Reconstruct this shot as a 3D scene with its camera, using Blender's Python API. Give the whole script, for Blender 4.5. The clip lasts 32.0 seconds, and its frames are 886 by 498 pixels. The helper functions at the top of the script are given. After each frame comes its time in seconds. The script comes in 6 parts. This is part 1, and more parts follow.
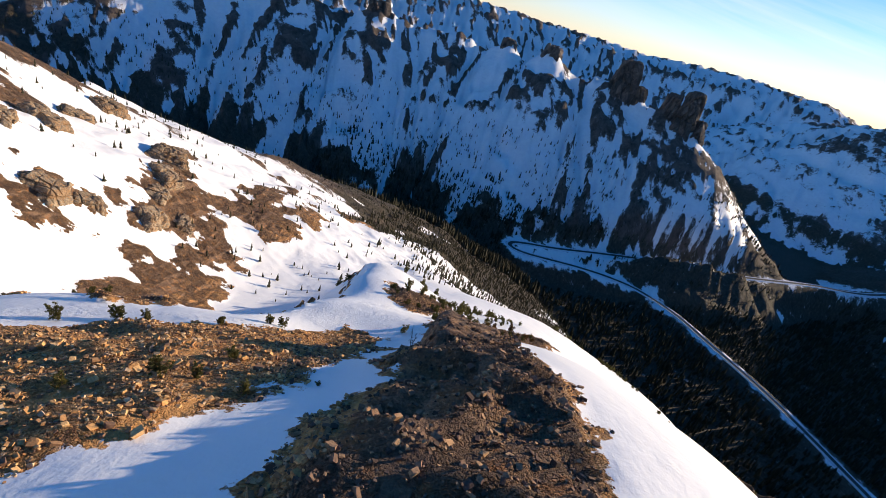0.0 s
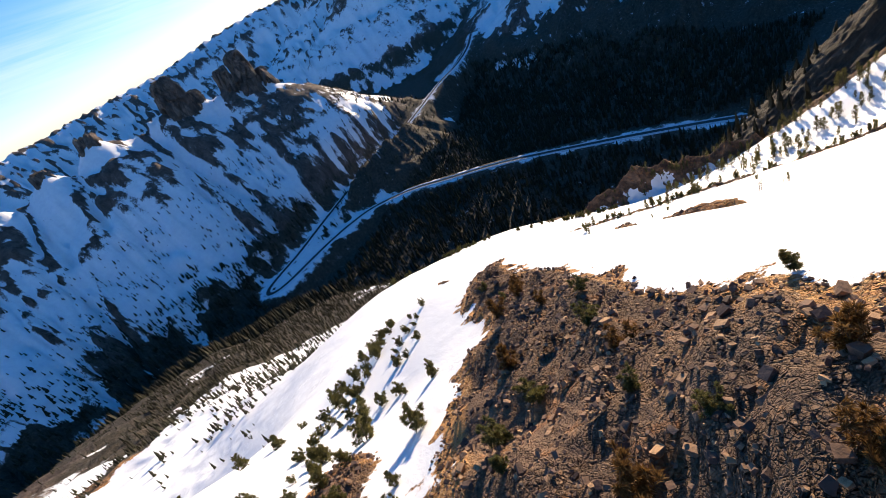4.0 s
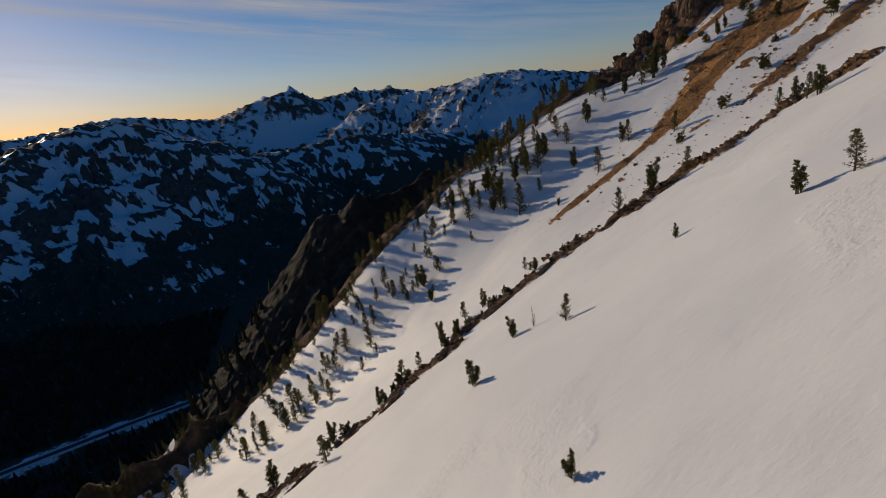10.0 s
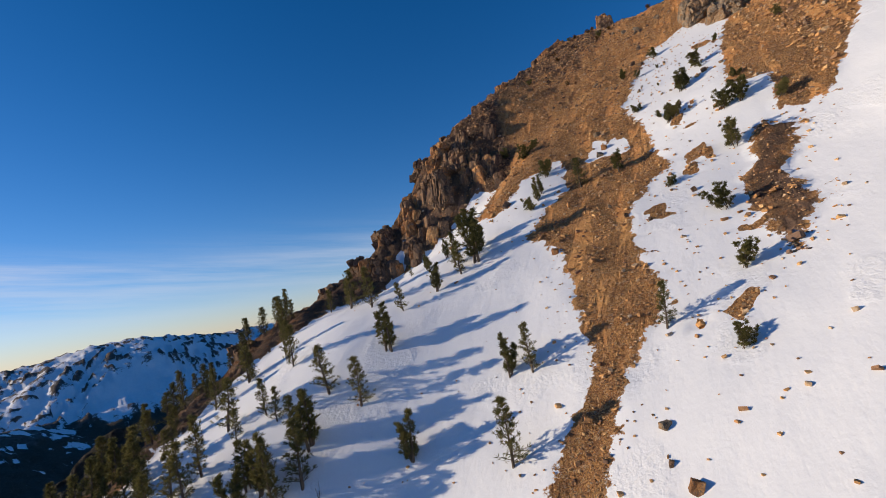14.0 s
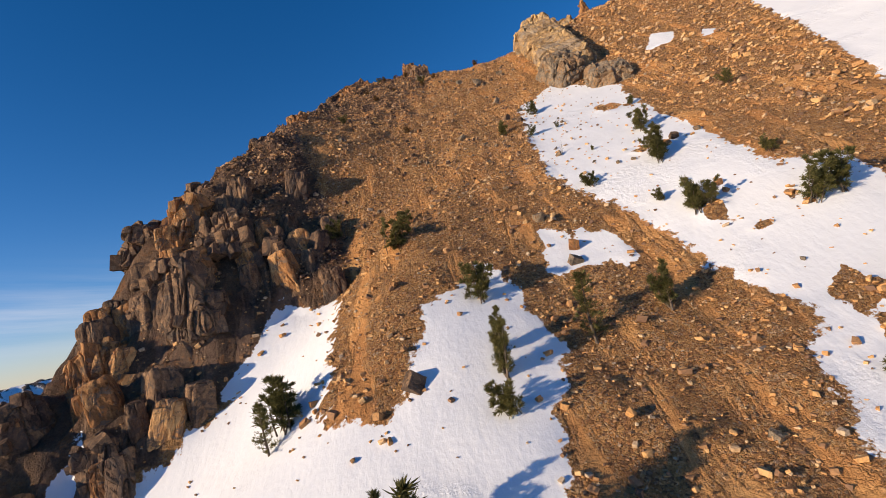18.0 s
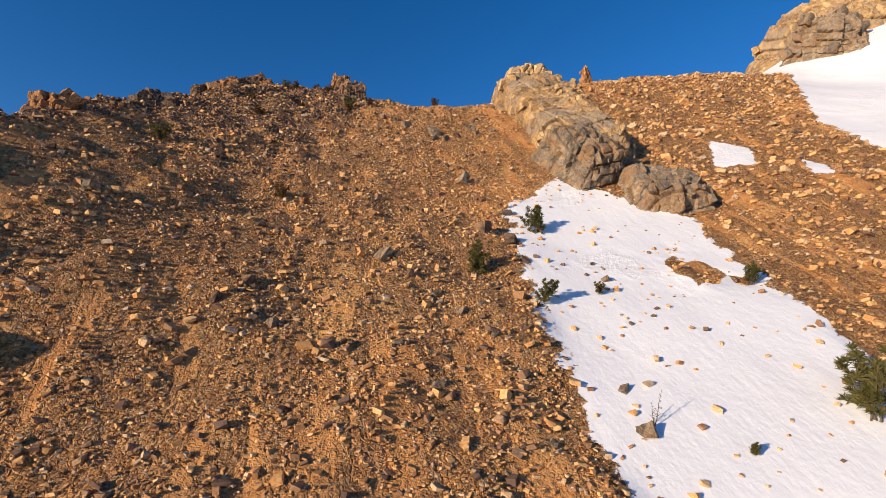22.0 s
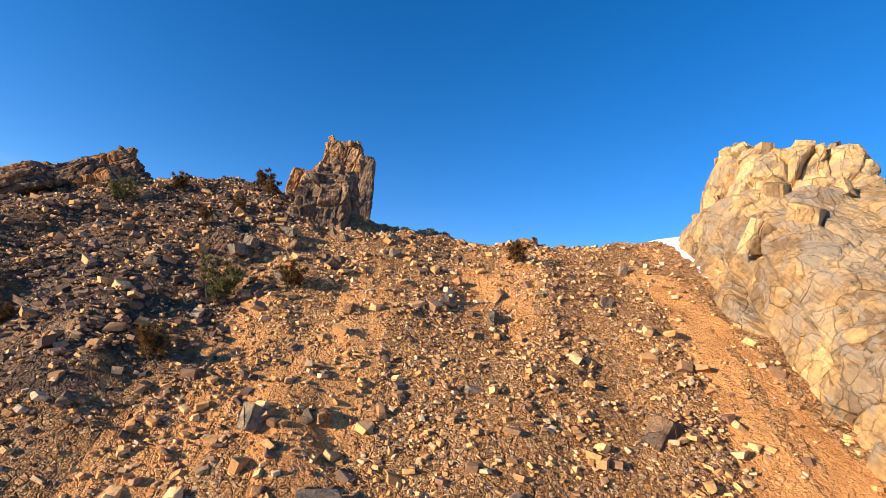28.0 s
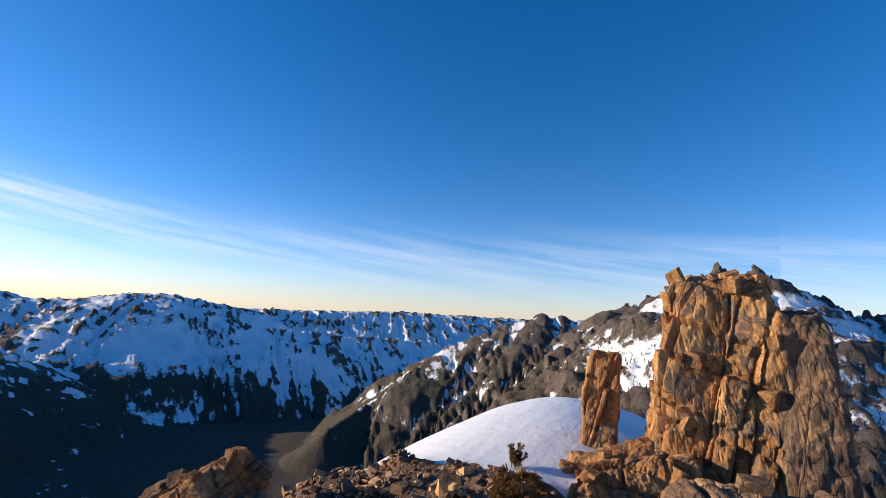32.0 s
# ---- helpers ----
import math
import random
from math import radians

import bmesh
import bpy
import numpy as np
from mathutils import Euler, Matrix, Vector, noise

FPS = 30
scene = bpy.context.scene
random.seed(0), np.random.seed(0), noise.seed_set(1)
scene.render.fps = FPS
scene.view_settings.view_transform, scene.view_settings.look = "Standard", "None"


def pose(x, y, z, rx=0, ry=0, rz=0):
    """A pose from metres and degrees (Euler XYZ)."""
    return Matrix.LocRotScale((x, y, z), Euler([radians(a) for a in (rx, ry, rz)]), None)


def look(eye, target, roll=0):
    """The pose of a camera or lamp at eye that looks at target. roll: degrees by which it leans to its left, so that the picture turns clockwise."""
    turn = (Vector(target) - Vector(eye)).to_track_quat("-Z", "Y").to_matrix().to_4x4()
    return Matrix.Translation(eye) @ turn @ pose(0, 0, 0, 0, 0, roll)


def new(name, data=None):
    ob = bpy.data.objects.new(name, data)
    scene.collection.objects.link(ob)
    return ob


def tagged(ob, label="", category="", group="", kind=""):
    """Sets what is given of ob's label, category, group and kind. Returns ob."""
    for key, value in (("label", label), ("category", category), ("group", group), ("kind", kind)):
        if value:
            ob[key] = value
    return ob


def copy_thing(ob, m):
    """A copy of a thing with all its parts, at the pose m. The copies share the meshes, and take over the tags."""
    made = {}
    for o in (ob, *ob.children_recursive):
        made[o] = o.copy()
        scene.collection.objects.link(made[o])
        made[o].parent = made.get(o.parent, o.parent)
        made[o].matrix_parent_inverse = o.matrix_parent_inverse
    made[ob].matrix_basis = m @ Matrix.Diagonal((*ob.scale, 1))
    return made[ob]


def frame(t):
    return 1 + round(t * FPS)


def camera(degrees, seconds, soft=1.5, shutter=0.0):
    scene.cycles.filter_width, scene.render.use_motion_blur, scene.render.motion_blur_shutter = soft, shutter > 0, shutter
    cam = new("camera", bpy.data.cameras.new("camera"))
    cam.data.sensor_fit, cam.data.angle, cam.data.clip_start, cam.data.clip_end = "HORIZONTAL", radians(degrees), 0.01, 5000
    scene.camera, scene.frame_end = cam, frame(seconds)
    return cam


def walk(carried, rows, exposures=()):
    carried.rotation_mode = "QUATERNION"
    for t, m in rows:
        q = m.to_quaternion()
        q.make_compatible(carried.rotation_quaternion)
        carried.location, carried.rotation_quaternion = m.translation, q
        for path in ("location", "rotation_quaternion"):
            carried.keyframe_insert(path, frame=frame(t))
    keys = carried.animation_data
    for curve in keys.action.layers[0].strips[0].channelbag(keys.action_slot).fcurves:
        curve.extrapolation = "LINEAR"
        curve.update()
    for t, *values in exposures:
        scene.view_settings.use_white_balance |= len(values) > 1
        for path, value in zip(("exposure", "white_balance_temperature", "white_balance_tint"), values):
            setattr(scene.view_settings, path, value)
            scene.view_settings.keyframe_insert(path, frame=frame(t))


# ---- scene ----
# Camera and its flight.
cam = camera(86.2, 32.0, soft=0.6)
PATH = [
    (0, (-11.81, -1.1, 9.51), (-11.807, 0.678, 8.596), 17.3),
    (0.5, (-12.32, 2.48, 7.38), (-12.277, 4.243, 6.444), 11.4),
    (1, (-12.77, 5.72, 5.4), (-12.677, 7.481, 4.454), 3.9),
    (1.5, (-13.11, 9.12, 3.45), (-12.939, 10.875, 2.508), -1.5),
    (2, (-13.07, 13.6, 1.22), (-12.819, 15.344, 0.275), -8.0),
    (2.5, (-12.81, 18.4, -1.37), (-12.45, 20.116, -2.341), -14.7),
    (3, (-12.36, 22.89, -3.78), (-11.856, 24.546, -4.774), -19.7),
    (3.5, (-11.12, 27.55, -6.28), (-10.45, 29.134, -7.305), -25.2),
    (4, (-9.1, 32.16, -8.85), (-8.233, 33.637, -9.886), -29.8),
    (4.5, (-6.17, 37.02, -12.01), (-5.085, 38.336, -13.064), -31.1),
    (6.5, (1.07, 49.01, -17.11), (2.504, 49.703, -18.316), -25.3),
    (7, (6.08, 51.68, -21.2), (7.563, 52.235, -22.425), -22.2),
    (7.5, (11.48, 54.05, -25.34), (13.016, 54.39, -26.571), -18.1),
    (8, (16.87, 56.05, -29.2), (18.488, 56.154, -30.37), -14.6),
    (8.5, (23.06, 57.27, -33.4), (24.76, 57.191, -34.459), -12.6),
    (9, (29.27, 58.03, -37.41), (31.037, 57.796, -38.318), -11.0),
    (9.5, (35.58, 57.83, -40.26), (37.394, 57.48, -41.038), -9.5),
    (10, (42.75, 58.21, -43.28), (44.58, 57.711, -43.909), -7.0),
    (10.5, (49.46, 57.73, -45.49), (51.276, 57.044, -45.981), -4.6),
    (11, (56.37, 56.58, -47.23), (58.134, 55.7, -47.588), -4.7),
    (11.5, (62.92, 54.73, -48.36), (64.637, 53.73, -48.596), -6.3),
    (12, (69.35, 52.55, -48.98), (70.984, 51.399, -49.093), -7.7),
    (12.5, (75.39, 49.87, -49.15), (76.904, 48.555, -49.168), -8.7),
    (13, (80.65, 47.15, -49.1), (81.995, 45.669, -49.02), -9.6),
    (13.5, (85.36, 44.14, -48.21), (86.547, 42.537, -48.068), -10.3),
    (14, (89.54, 40.87, -47.32), (90.54, 39.151, -47.14), -10.9),
    (14.5, (92.97, 37.78, -46.09), (93.842, 35.994, -45.904), -11.1),
    (16.5, (103.44, 23.9, -40.81), (103.763, 21.939, -40.607), -13.1),
    (17, (104.93, 20.48, -39.46), (105.112, 18.499, -39.235), -13.8),
    (17.5, (105.92, 17.07, -37.99), (105.97, 15.083, -37.764), -13.4),
    (18, (106.38, 13.69, -36.56), (106.312, 11.699, -36.355), -12.4),
    (18.5, (106.53, 10.36, -35.17), (106.354, 8.378, -34.98), -11.7),
    (19, (106.36, 7.18, -33.84), (106.093, 5.202, -33.651), -10.5),
    (19.5, (106.0, 4.02, -32.42), (105.655, 2.061, -32.215), -8.0),
    (20, (105.48, 0.82, -30.99), (105.09, -1.127, -30.765), -5.3),
    (20.5, (104.82, -2.29, -29.41), (104.426, -4.235, -29.166), -3.0),
    (21, (104.17, -5.32, -27.73), (103.782, -7.266, -27.464), -1.5),
    (21.5, (103.55, -8.3, -26.12), (103.145, -10.231, -25.831), -0.6),
    (22, (102.91, -11.2, -24.42), (102.454, -13.12, -24.118), -0.1),
    (22.5, (102.22, -13.99, -22.79), (101.725, -15.901, -22.472), 0.3),
    (23, (101.64, -16.84, -21.07), (101.073, -18.725, -20.733), 0.5),
    (23.5, (101.01, -19.58, -19.36), (100.37, -21.447, -19.01), 0.4),
    (24, (100.49, -22.18, -17.5), (99.789, -24.016, -17.156), -0.5),
    (24.5, (99.84, -24.46, -15.66), (99.108, -26.289, -15.323), -1.0),
    (26.5, (97.18, -34.85, -8.39), (96.494, -36.699, -8.055), -1.3),
    (27, (96.41, -37.11, -6.9), (95.942, -39.027, -6.556), 1.8),
    (27.5, (95.78, -39.39, -5.44), (95.567, -41.355, -5.106), 4.5),
    (28, (95.39, -41.63, -3.95), (95.37, -43.598, -3.589), 7.2),
    (28.5, (95.18, -43.83, -2.48), (95.358, -45.784, -2.106), 9.9),
    (29, (95.28, -46.07, -1.11), (95.675, -47.994, -0.733), 11.4),
    (29.5, (95.7, -48.23, 0.23), (96.295, -50.102, 0.59), 11.5),
    (30, (96.34, -50.37, 1.54), (97.113, -52.183, 1.888), 11.6),
    (30.5, (97.28, -52.34, 2.96), (98.236, -54.076, 3.251), 12.2),
    (31, (98.68, -54.39, 4.35), (99.802, -56.021, 4.616), 11.9),
    (31.5, (99.94, -56.3, 5.72), (101.114, -57.901, 5.969), 7.1),
    (32, (101.09, -58.18, 6.66), (102.248, -59.786, 6.932), 3.0),
]
EXPOSURES = [(0, 0.62, 6750, 10), (2, 0.85, 6700, 10), (4.5, 0.9, 6750, 10), (6.5, -0.78, 7200, 8), (9, -0.92, 7000, 8), (10, -1.05, 6800, 9), (11, -1.05, 6500, 9), (13, -0.1, 6250, 9), (14.5, 0.0, 6400, 10), (17, 0.15, 6600, 11), (20, 0.3, 6700, 12), (24, 0.42, 6700, 11), (27, 0.88, 6400, 9), (29, 0.97, 6500, 10), (31, 0.6, 6500, 10), (32, 0.55, 6400, 9)]
walk(cam, [(t, look(eye, target, roll)) for t, eye, target, roll in PATH], EXPOSURES)

# ---- light: low morning sun and clear sky ----
SUN_AZ, SUN_EL = 63.5, 11.2
sun_way = Vector((math.sin(radians(SUN_AZ)) * math.cos(radians(SUN_EL)), math.cos(radians(SUN_AZ)) * math.cos(radians(SUN_EL)), math.sin(radians(SUN_EL))))
sun = new("sun", bpy.data.lights.new("sun", "SUN"))
sun.data.energy, sun.data.angle, sun.data.color = 5.0, radians(0.53), (1.0, 0.81, 0.58)
sun.matrix_world = look(sun_way * 200, (0, 0, 0))

world = bpy.data.worlds.new("sky")
scene.world = world
world.use_nodes = True
wt = world.node_tree
wt.nodes.clear()
sky = wt.nodes.new("ShaderNodeTexSky")
sky.sky_type, sky.sun_disc = "NISHITA", False
sky.sun_elevation, sky.sun_rotation = radians(SUN_EL), radians(SUN_AZ)
sky.altitude, sky.air_density, sky.dust_density, sky.ozone_density = 2000, 1.0, 0.5, 2.2
back = wt.nodes.new("ShaderNodeBackground")
back.inputs["Strength"].default_value = 0.125
wout = wt.nodes.new("ShaderNodeOutputWorld")
deep = wt.nodes.new("ShaderNodeHueSaturation")
deep.inputs["Saturation"].default_value = 1.34
wt.links.new(sky.outputs[0], deep.inputs["Color"])
tint = wt.nodes.new("ShaderNodeMix")
tint.data_type, tint.blend_type = "RGBA", "MULTIPLY"
tint.inputs["Factor"].default_value = 1.0
tint.inputs["B"].default_value = (1.05, 0.92, 1.09, 1)
wt.links.new(deep.outputs[0], tint.inputs["A"])


def sky_maths(op, a, b=0.0):
    n = wt.nodes.new("ShaderNodeMath")
    n.operation = op
    for i, v in enumerate((a, b)):
        if isinstance(v, (int, float)):
            n.inputs[i].default_value = v
        else:
            wt.links.new(v, n.inputs[i])
    return n.outputs[0]


# thin cirrus drawn out low over the eastern horizon
way = wt.nodes.new("ShaderNodeSeparateXYZ")
wt.links.new(wt.nodes.new("ShaderNodeTexCoord").outputs["Generated"], way.inputs[0])
bearing = sky_maths("ARCTAN2", way.outputs[0], way.outputs[1])
rise = sky_maths("ARCSINE", way.outputs[2])
slant = sky_maths("ADD", rise, sky_maths("MULTIPLY", bearing, 0.13))
coords = wt.nodes.new("ShaderNodeCombineXYZ")
wt.links.new(sky_maths("MULTIPLY", bearing, 1.6), coords.inputs[0])
wt.links.new(sky_maths("MULTIPLY", slant, 26.0), coords.inputs[1])
wisp = wt.nodes.new("ShaderNodeTexNoise")
wisp.inputs["Scale"].default_value, wisp.inputs["Detail"].default_value, wisp.inputs["Roughness"].default_value = 1.3, 7, 0.62
wt.links.new(coords.outputs[0], wisp.inputs["Vector"])


def band(value, centre, width):
    d = sky_maths("DIVIDE", sky_maths("SUBTRACT", value, centre), width)
    return sky_maths("POWER", 2.718, sky_maths("MULTIPLY", sky_maths("MULTIPLY", d, d), -1.0))


feather = sky_maths("MAXIMUM", sky_maths("SUBTRACT", wisp.outputs["Fac"], 0.36), 0.0)
streak = sky_maths("ADD", sky_maths("MULTIPLY", band(slant, 0.398, 0.026), band(bearing, 1.25, 0.52)), sky_maths("MULTIPLY", sky_maths("MULTIPLY", band(slant, 0.345, 0.009), band(bearing, 1.4, 0.4)), 0.7))
thin = sky_maths("MULTIPLY", band(rise, 0.11, 0.05), 0.22)
cloud = sky_maths("MINIMUM", sky_maths("MULTIPLY", feather, sky_maths("MULTIPLY", sky_maths("ADD", streak, thin), 4.6)), 0.85)
veil = wt.nodes.new("ShaderNodeMix")
veil.data_type = "RGBA"
wt.links.new(cloud, veil.inputs["Factor"])
wt.links.new(tint.outputs["Result"], veil.inputs["A"])
veil.inputs["B"].default_value = (6.2, 6.0, 6.2, 1)
low = wt.nodes.new("ShaderNodeMix")
low.data_type = "RGBA"
wt.links.new(sky_maths("MULTIPLY", band(rise, -0.01, 0.07), 0.42), low.inputs["Factor"])
wt.links.new(veil.outputs["Result"], low.inputs["A"])
low.inputs["B"].default_value = (3.6, 3.6, 3.8, 1)
wt.links.new(low.outputs["Result"], back.inputs[0])
wt.links.new(back.outputs[0], wout.inputs[0])

# ---- materials ----
class Nodes:
    """Short hand for building a node material."""

    def __init__(self, name):
        self.mat = bpy.data.materials.new(name)
        self.mat.use_nodes = True
        self.tree = self.mat.node_tree
        self.tree.nodes.clear()
        self.out = self.add("ShaderNodeOutputMaterial")
        self.spot = None

    def add(self, kind):
        return self.tree.nodes.new(kind)

    def link(self, a, b):
        if isinstance(a, (int, float, tuple)):
            b.default_value = a
        else:
            self.tree.links.new(a, b)

    def noise(self, size, detail=4.0, rough=0.55, vector=None, lump=0.0):
        n = self.add("ShaderNodeTexNoise")
        n.inputs["Scale"].default_value, n.inputs["Detail"].default_value, n.inputs["Roughness"].default_value = 1.0 / size, detail, rough
        n.inputs["Distortion"].default_value = lump
        self.link(vector or self.place(), n.inputs["Vector"])
        return n.outputs["Fac"]

    def cells(self, size, vector=None, feature="F1", out="Distance"):
        n = self.add("ShaderNodeTexVoronoi")
        n.feature = feature
        n.inputs["Scale"].default_value = 1.0 / size
        self.link(vector or self.place(), n.inputs["Vector"])
        return n.outputs[out]

    def place(self):
        if self.spot is None:
            self.spot = self.add("ShaderNodeTexCoord").outputs["Object"]
        return self.spot

    def maths(self, op, a, b=0.0, c=0.0):
        n = self.add("ShaderNodeMath")
        n.operation = op
        for i, v in enumerate((a, b, c)):
            self.link(v, n.inputs[i])
        return n.outputs[0]

    def span(self, x, a, b, lo=0.0, hi=1.0, soft=True):
        n = self.add("ShaderNodeMapRange")
        n.interpolation_type = "SMOOTHSTEP" if soft else "LINEAR"
        for i, v in enumerate((x, a, b, lo, hi)):
            self.link(v, n.inputs[i])
        return n.outputs[0]

    def mix(self, f, a, b):
        n = self.add("ShaderNodeMix")
        n.data_type = "RGBA"
        self.link(f, n.inputs["Factor"])
        self.link(a if not isinstance(a, tuple) else (*a, 1), n.inputs["A"])
        self.link(b if not isinstance(b, tuple) else (*b, 1), n.inputs["B"])
        return n.outputs["Result"]

    def ramp(self, f, stops):
        n = self.add("ShaderNodeValToRGB")
        el = n.color_ramp.elements
        while len(el) < len(stops):
            el.new(0.5)
        for e, (p, c) in zip(el, stops):
            e.position, e.color = p, (*c, 1)
        self.link(f, n.inputs[0])
        return n.outputs["Color"]

    def attr(self, name):
        n = self.add("ShaderNodeAttribute")
        n.attribute_name = name
        return n.outputs["Fac"]

    def random(self):
        return self.add("ShaderNodeObjectInfo").outputs["Random"]

    def bump(self, h, strength, dist, normal=None):
        n = self.add("ShaderNodeBump")
        n.inputs["Strength"].default_value, n.inputs["Distance"].default_value = strength, dist
        self.link(h, n.inputs["Height"])
        if normal is not None:
            self.link(normal, n.inputs["Normal"])
        return n.outputs[0]

    def surface(self, color, rough=0.8, normal=None, spec=0.3):
        n = self.add("ShaderNodeBsdfPrincipled")
        self.link(color if not isinstance(color, tuple) else (*color, 1), n.inputs["Base Color"])
        self.link(rough, n.inputs["Roughness"])
        n.inputs["Specular IOR Level"].default_value = spec
        if normal is not None:
            self.link(normal, n.inputs["Normal"])
        return n

    def done(self, shader):
        self.tree.links.new(shader.outputs[0], self.out.inputs["Surface"])
        return self.mat


def ground_material():
    """Snow, ochre scree, dark broken rock, alpine turf and forest floor, mixed by what lies where."""
    m = Nodes("mountain_ground")
    p = m.place()

    def stretched(*k):
        n = m.add("ShaderNodeVectorMath")
        n.operation = "MULTIPLY"
        m.link(p, n.inputs[0])
        n.inputs[1].default_value = k
        return n.outputs[0]

    snow, dark, wood_and_shade, far = m.attr("snow"), m.attr("dark"), m.attr("wood_and_shade"), m.attr("far")
    steep = stretched(1.0, 1.0, 0.4)
    # ragged edge of the snow
    near_jag = m.maths("MULTIPLY", m.maths("SUBTRACT", m.noise(1.3, 7, 0.68), 0.5), 3.0)
    far_jag = m.maths("MULTIPLY", m.maths("SUBTRACT", m.noise(13.0, 8, 0.8, steep), 0.5), 10.0)
    jag = m.maths("ADD", m.maths("MULTIPLY", near_jag, m.maths("SUBTRACT", 1.0, far)), m.maths("MULTIPLY", far_jag, far))
    edge = m.maths("ADD", snow, jag)
    white = m.span(m.maths("DIVIDE", edge, m.maths("ADD", 1.0, m.maths("MULTIPLY", far, 11.0))), -0.05, 0.08)
    # scree: chutes of fine sand between streaks of coarse stones
    chute = m.span(m.noise(1.7, 4, 0.6, stretched(1.0, 0.16, 0.16), 0.4), 0.38, 0.52)
    big, mid, fine = m.noise(4.5, 4, 0.6), m.noise(0.8, 4, 0.6), m.noise(0.12, 4, 0.75)
    tone = m.maths("ADD", m.maths("ADD", m.maths("MULTIPLY", big, 0.45), m.maths("MULTIPLY", mid, 0.3)), m.maths("MULTIPLY", fine, 0.25))
    ochre = m.ramp(tone, [(0.33, (0.34, 0.15, 0.058)), (0.5, (0.60, 0.285, 0.10)), (0.66, (0.74, 0.41, 0.16))])
    ochre = m.mix(m.maths("MAXIMUM", m.span(m.noise(11.0, 4, 0.6), 0.5, 0.64, 0.0, 0.2), m.span(m.maths("ADD", dark, m.maths("MULTIPLY", m.maths("SUBTRACT", m.noise(2.4, 5, 0.65), 0.5), 1.5)), -0.15, -0.6, 0.0, 0.95)), ochre, m.ramp(tone, [(0.35, (0.46, 0.29, 0.10)), (0.6, (0.80, 0.57, 0.24))]))
    pebbles = None
    for size, most in ((0.30, 0.8), (0.14, 0.85), (0.07, 0.8)):
        bw = m.add("ShaderNodeSeparateColor")
        m.link(m.cells(size, out="Color"), bw.inputs[0])
        kind = m.ramp(bw.outputs[0], [(0.0, (0.19, 0.10, 0.062)), (0.25, (0.38, 0.185, 0.085)), (0.55, (0.58, 0.29, 0.105)), (0.8, (0.72, 0.43, 0.185)), (1.0, (0.50, 0.37, 0.26))])
        ochre = m.mix(m.maths("MULTIPLY", chute, m.span(bw.outputs[1], 0.25, 0.6, 0.0, most)), ochre, kind)
        gap = m.cells(size, feature="DISTANCE_TO_EDGE")
        body = m.maths("MULTIPLY", m.span(gap, 0.0, 0.14), m.maths("ADD", 0.25, m.maths("MULTIPLY", bw.outputs[2], 1.2)))
        body = m.maths("MULTIPLY", body, size / 0.14)
        pebbles = m.maths("MULTIPLY", body, 0.3) if pebbles is None else m.maths("ADD", pebbles, body)
    # dark rock
    rock = m.ramp(m.maths("ADD", m.maths("MULTIPLY", m.noise(2.2, 5, 0.65), 0.65), m.maths("MULTIPLY", fine, 0.35)), [(0.32, (0.07, 0.046, 0.036)), (0.5, (0.20, 0.125, 0.082)), (0.66, (0.38, 0.23, 0.13))])
    rust = m.span(m.noise(1.1, 5, 0.7), 0.54, 0.62, 0.0, 0.6)
    rock = m.mix(rust, rock, (0.34, 0.15, 0.06))
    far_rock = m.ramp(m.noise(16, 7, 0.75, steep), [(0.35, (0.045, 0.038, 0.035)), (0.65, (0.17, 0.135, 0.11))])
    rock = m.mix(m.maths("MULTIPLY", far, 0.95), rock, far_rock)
    dark_edge = m.span(m.maths("ADD", dark, m.maths("MULTIPLY", m.maths("SUBTRACT", m.noise(1.8, 5, 0.65), 0.5), 1.6)), 0.3, 0.7)
    bare = m.mix(dark_edge, ochre, rock)
    trees = m.ramp(m.noise(5.0, 6, 0.8, steep), [(0.36, (0.042, 0.038, 0.028)), (0.55, (0.085, 0.070, 0.050)), (0.72, (0.16, 0.125, 0.09))])
    bare = m.mix(m.span(m.maths("ADD", wood_and_shade, m.maths("MULTIPLY", m.maths("SUBTRACT", m.noise(18, 5, 0.7), 0.5), 1.3)), 0.35, 0.6), bare, trees)
    crust = m.ramp(m.noise(9.0, 5, 0.6), [(0.3, (0.76, 0.78, 0.81)), (0.7, (0.86, 0.87, 0.88))])
    color = m.mix(white, bare, crust)
    stones = m.maths("ADD", m.maths("MULTIPLY", pebbles, m.span(chute, 0, 1, 0.1, 1.0)), m.maths("MULTIPLY", fine, 0.7))
    rough_bump = m.bump(stones, 1.0, 0.16)
    rough_bump = m.bump(m.noise(1.1, 6, 0.65), 0.6, 0.5, rough_bump)
    # snow: wind ripples, and trampled or thawed patches
    trod = m.span(m.noise(7.0, 3, 0.5), 0.52, 0.62)
    snow_bump = m.bump(m.maths("MULTIPLY", m.noise(0.3, 5, 0.65), m.span(trod, 0, 1, 0.35, 1.5)), 0.55, 0.10)
    snow_bump = m.bump(m.noise(1.4, 5, 0.6, stretched(1.0, 0.4, 0.4)), 0.3, 0.22, snow_bump)
    mixn = m.add("ShaderNodeMix")
    mixn.data_type = "VECTOR"
    m.link(white, mixn.inputs["Factor"])
    m.link(rough_bump, mixn.inputs[4])
    m.link(snow_bump, mixn.inputs[5])
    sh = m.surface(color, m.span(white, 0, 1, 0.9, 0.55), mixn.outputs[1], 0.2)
    return m.done(sh)


GROUND = ground_material()
# ---- terrain: breaklines of the mountain and the ranges round it ----
PERM = np.random.RandomState(5).permutation(256)
GRAD = np.array([(math.cos(a), math.sin(a)) for a in np.arange(16) * math.pi / 8], np.float32)


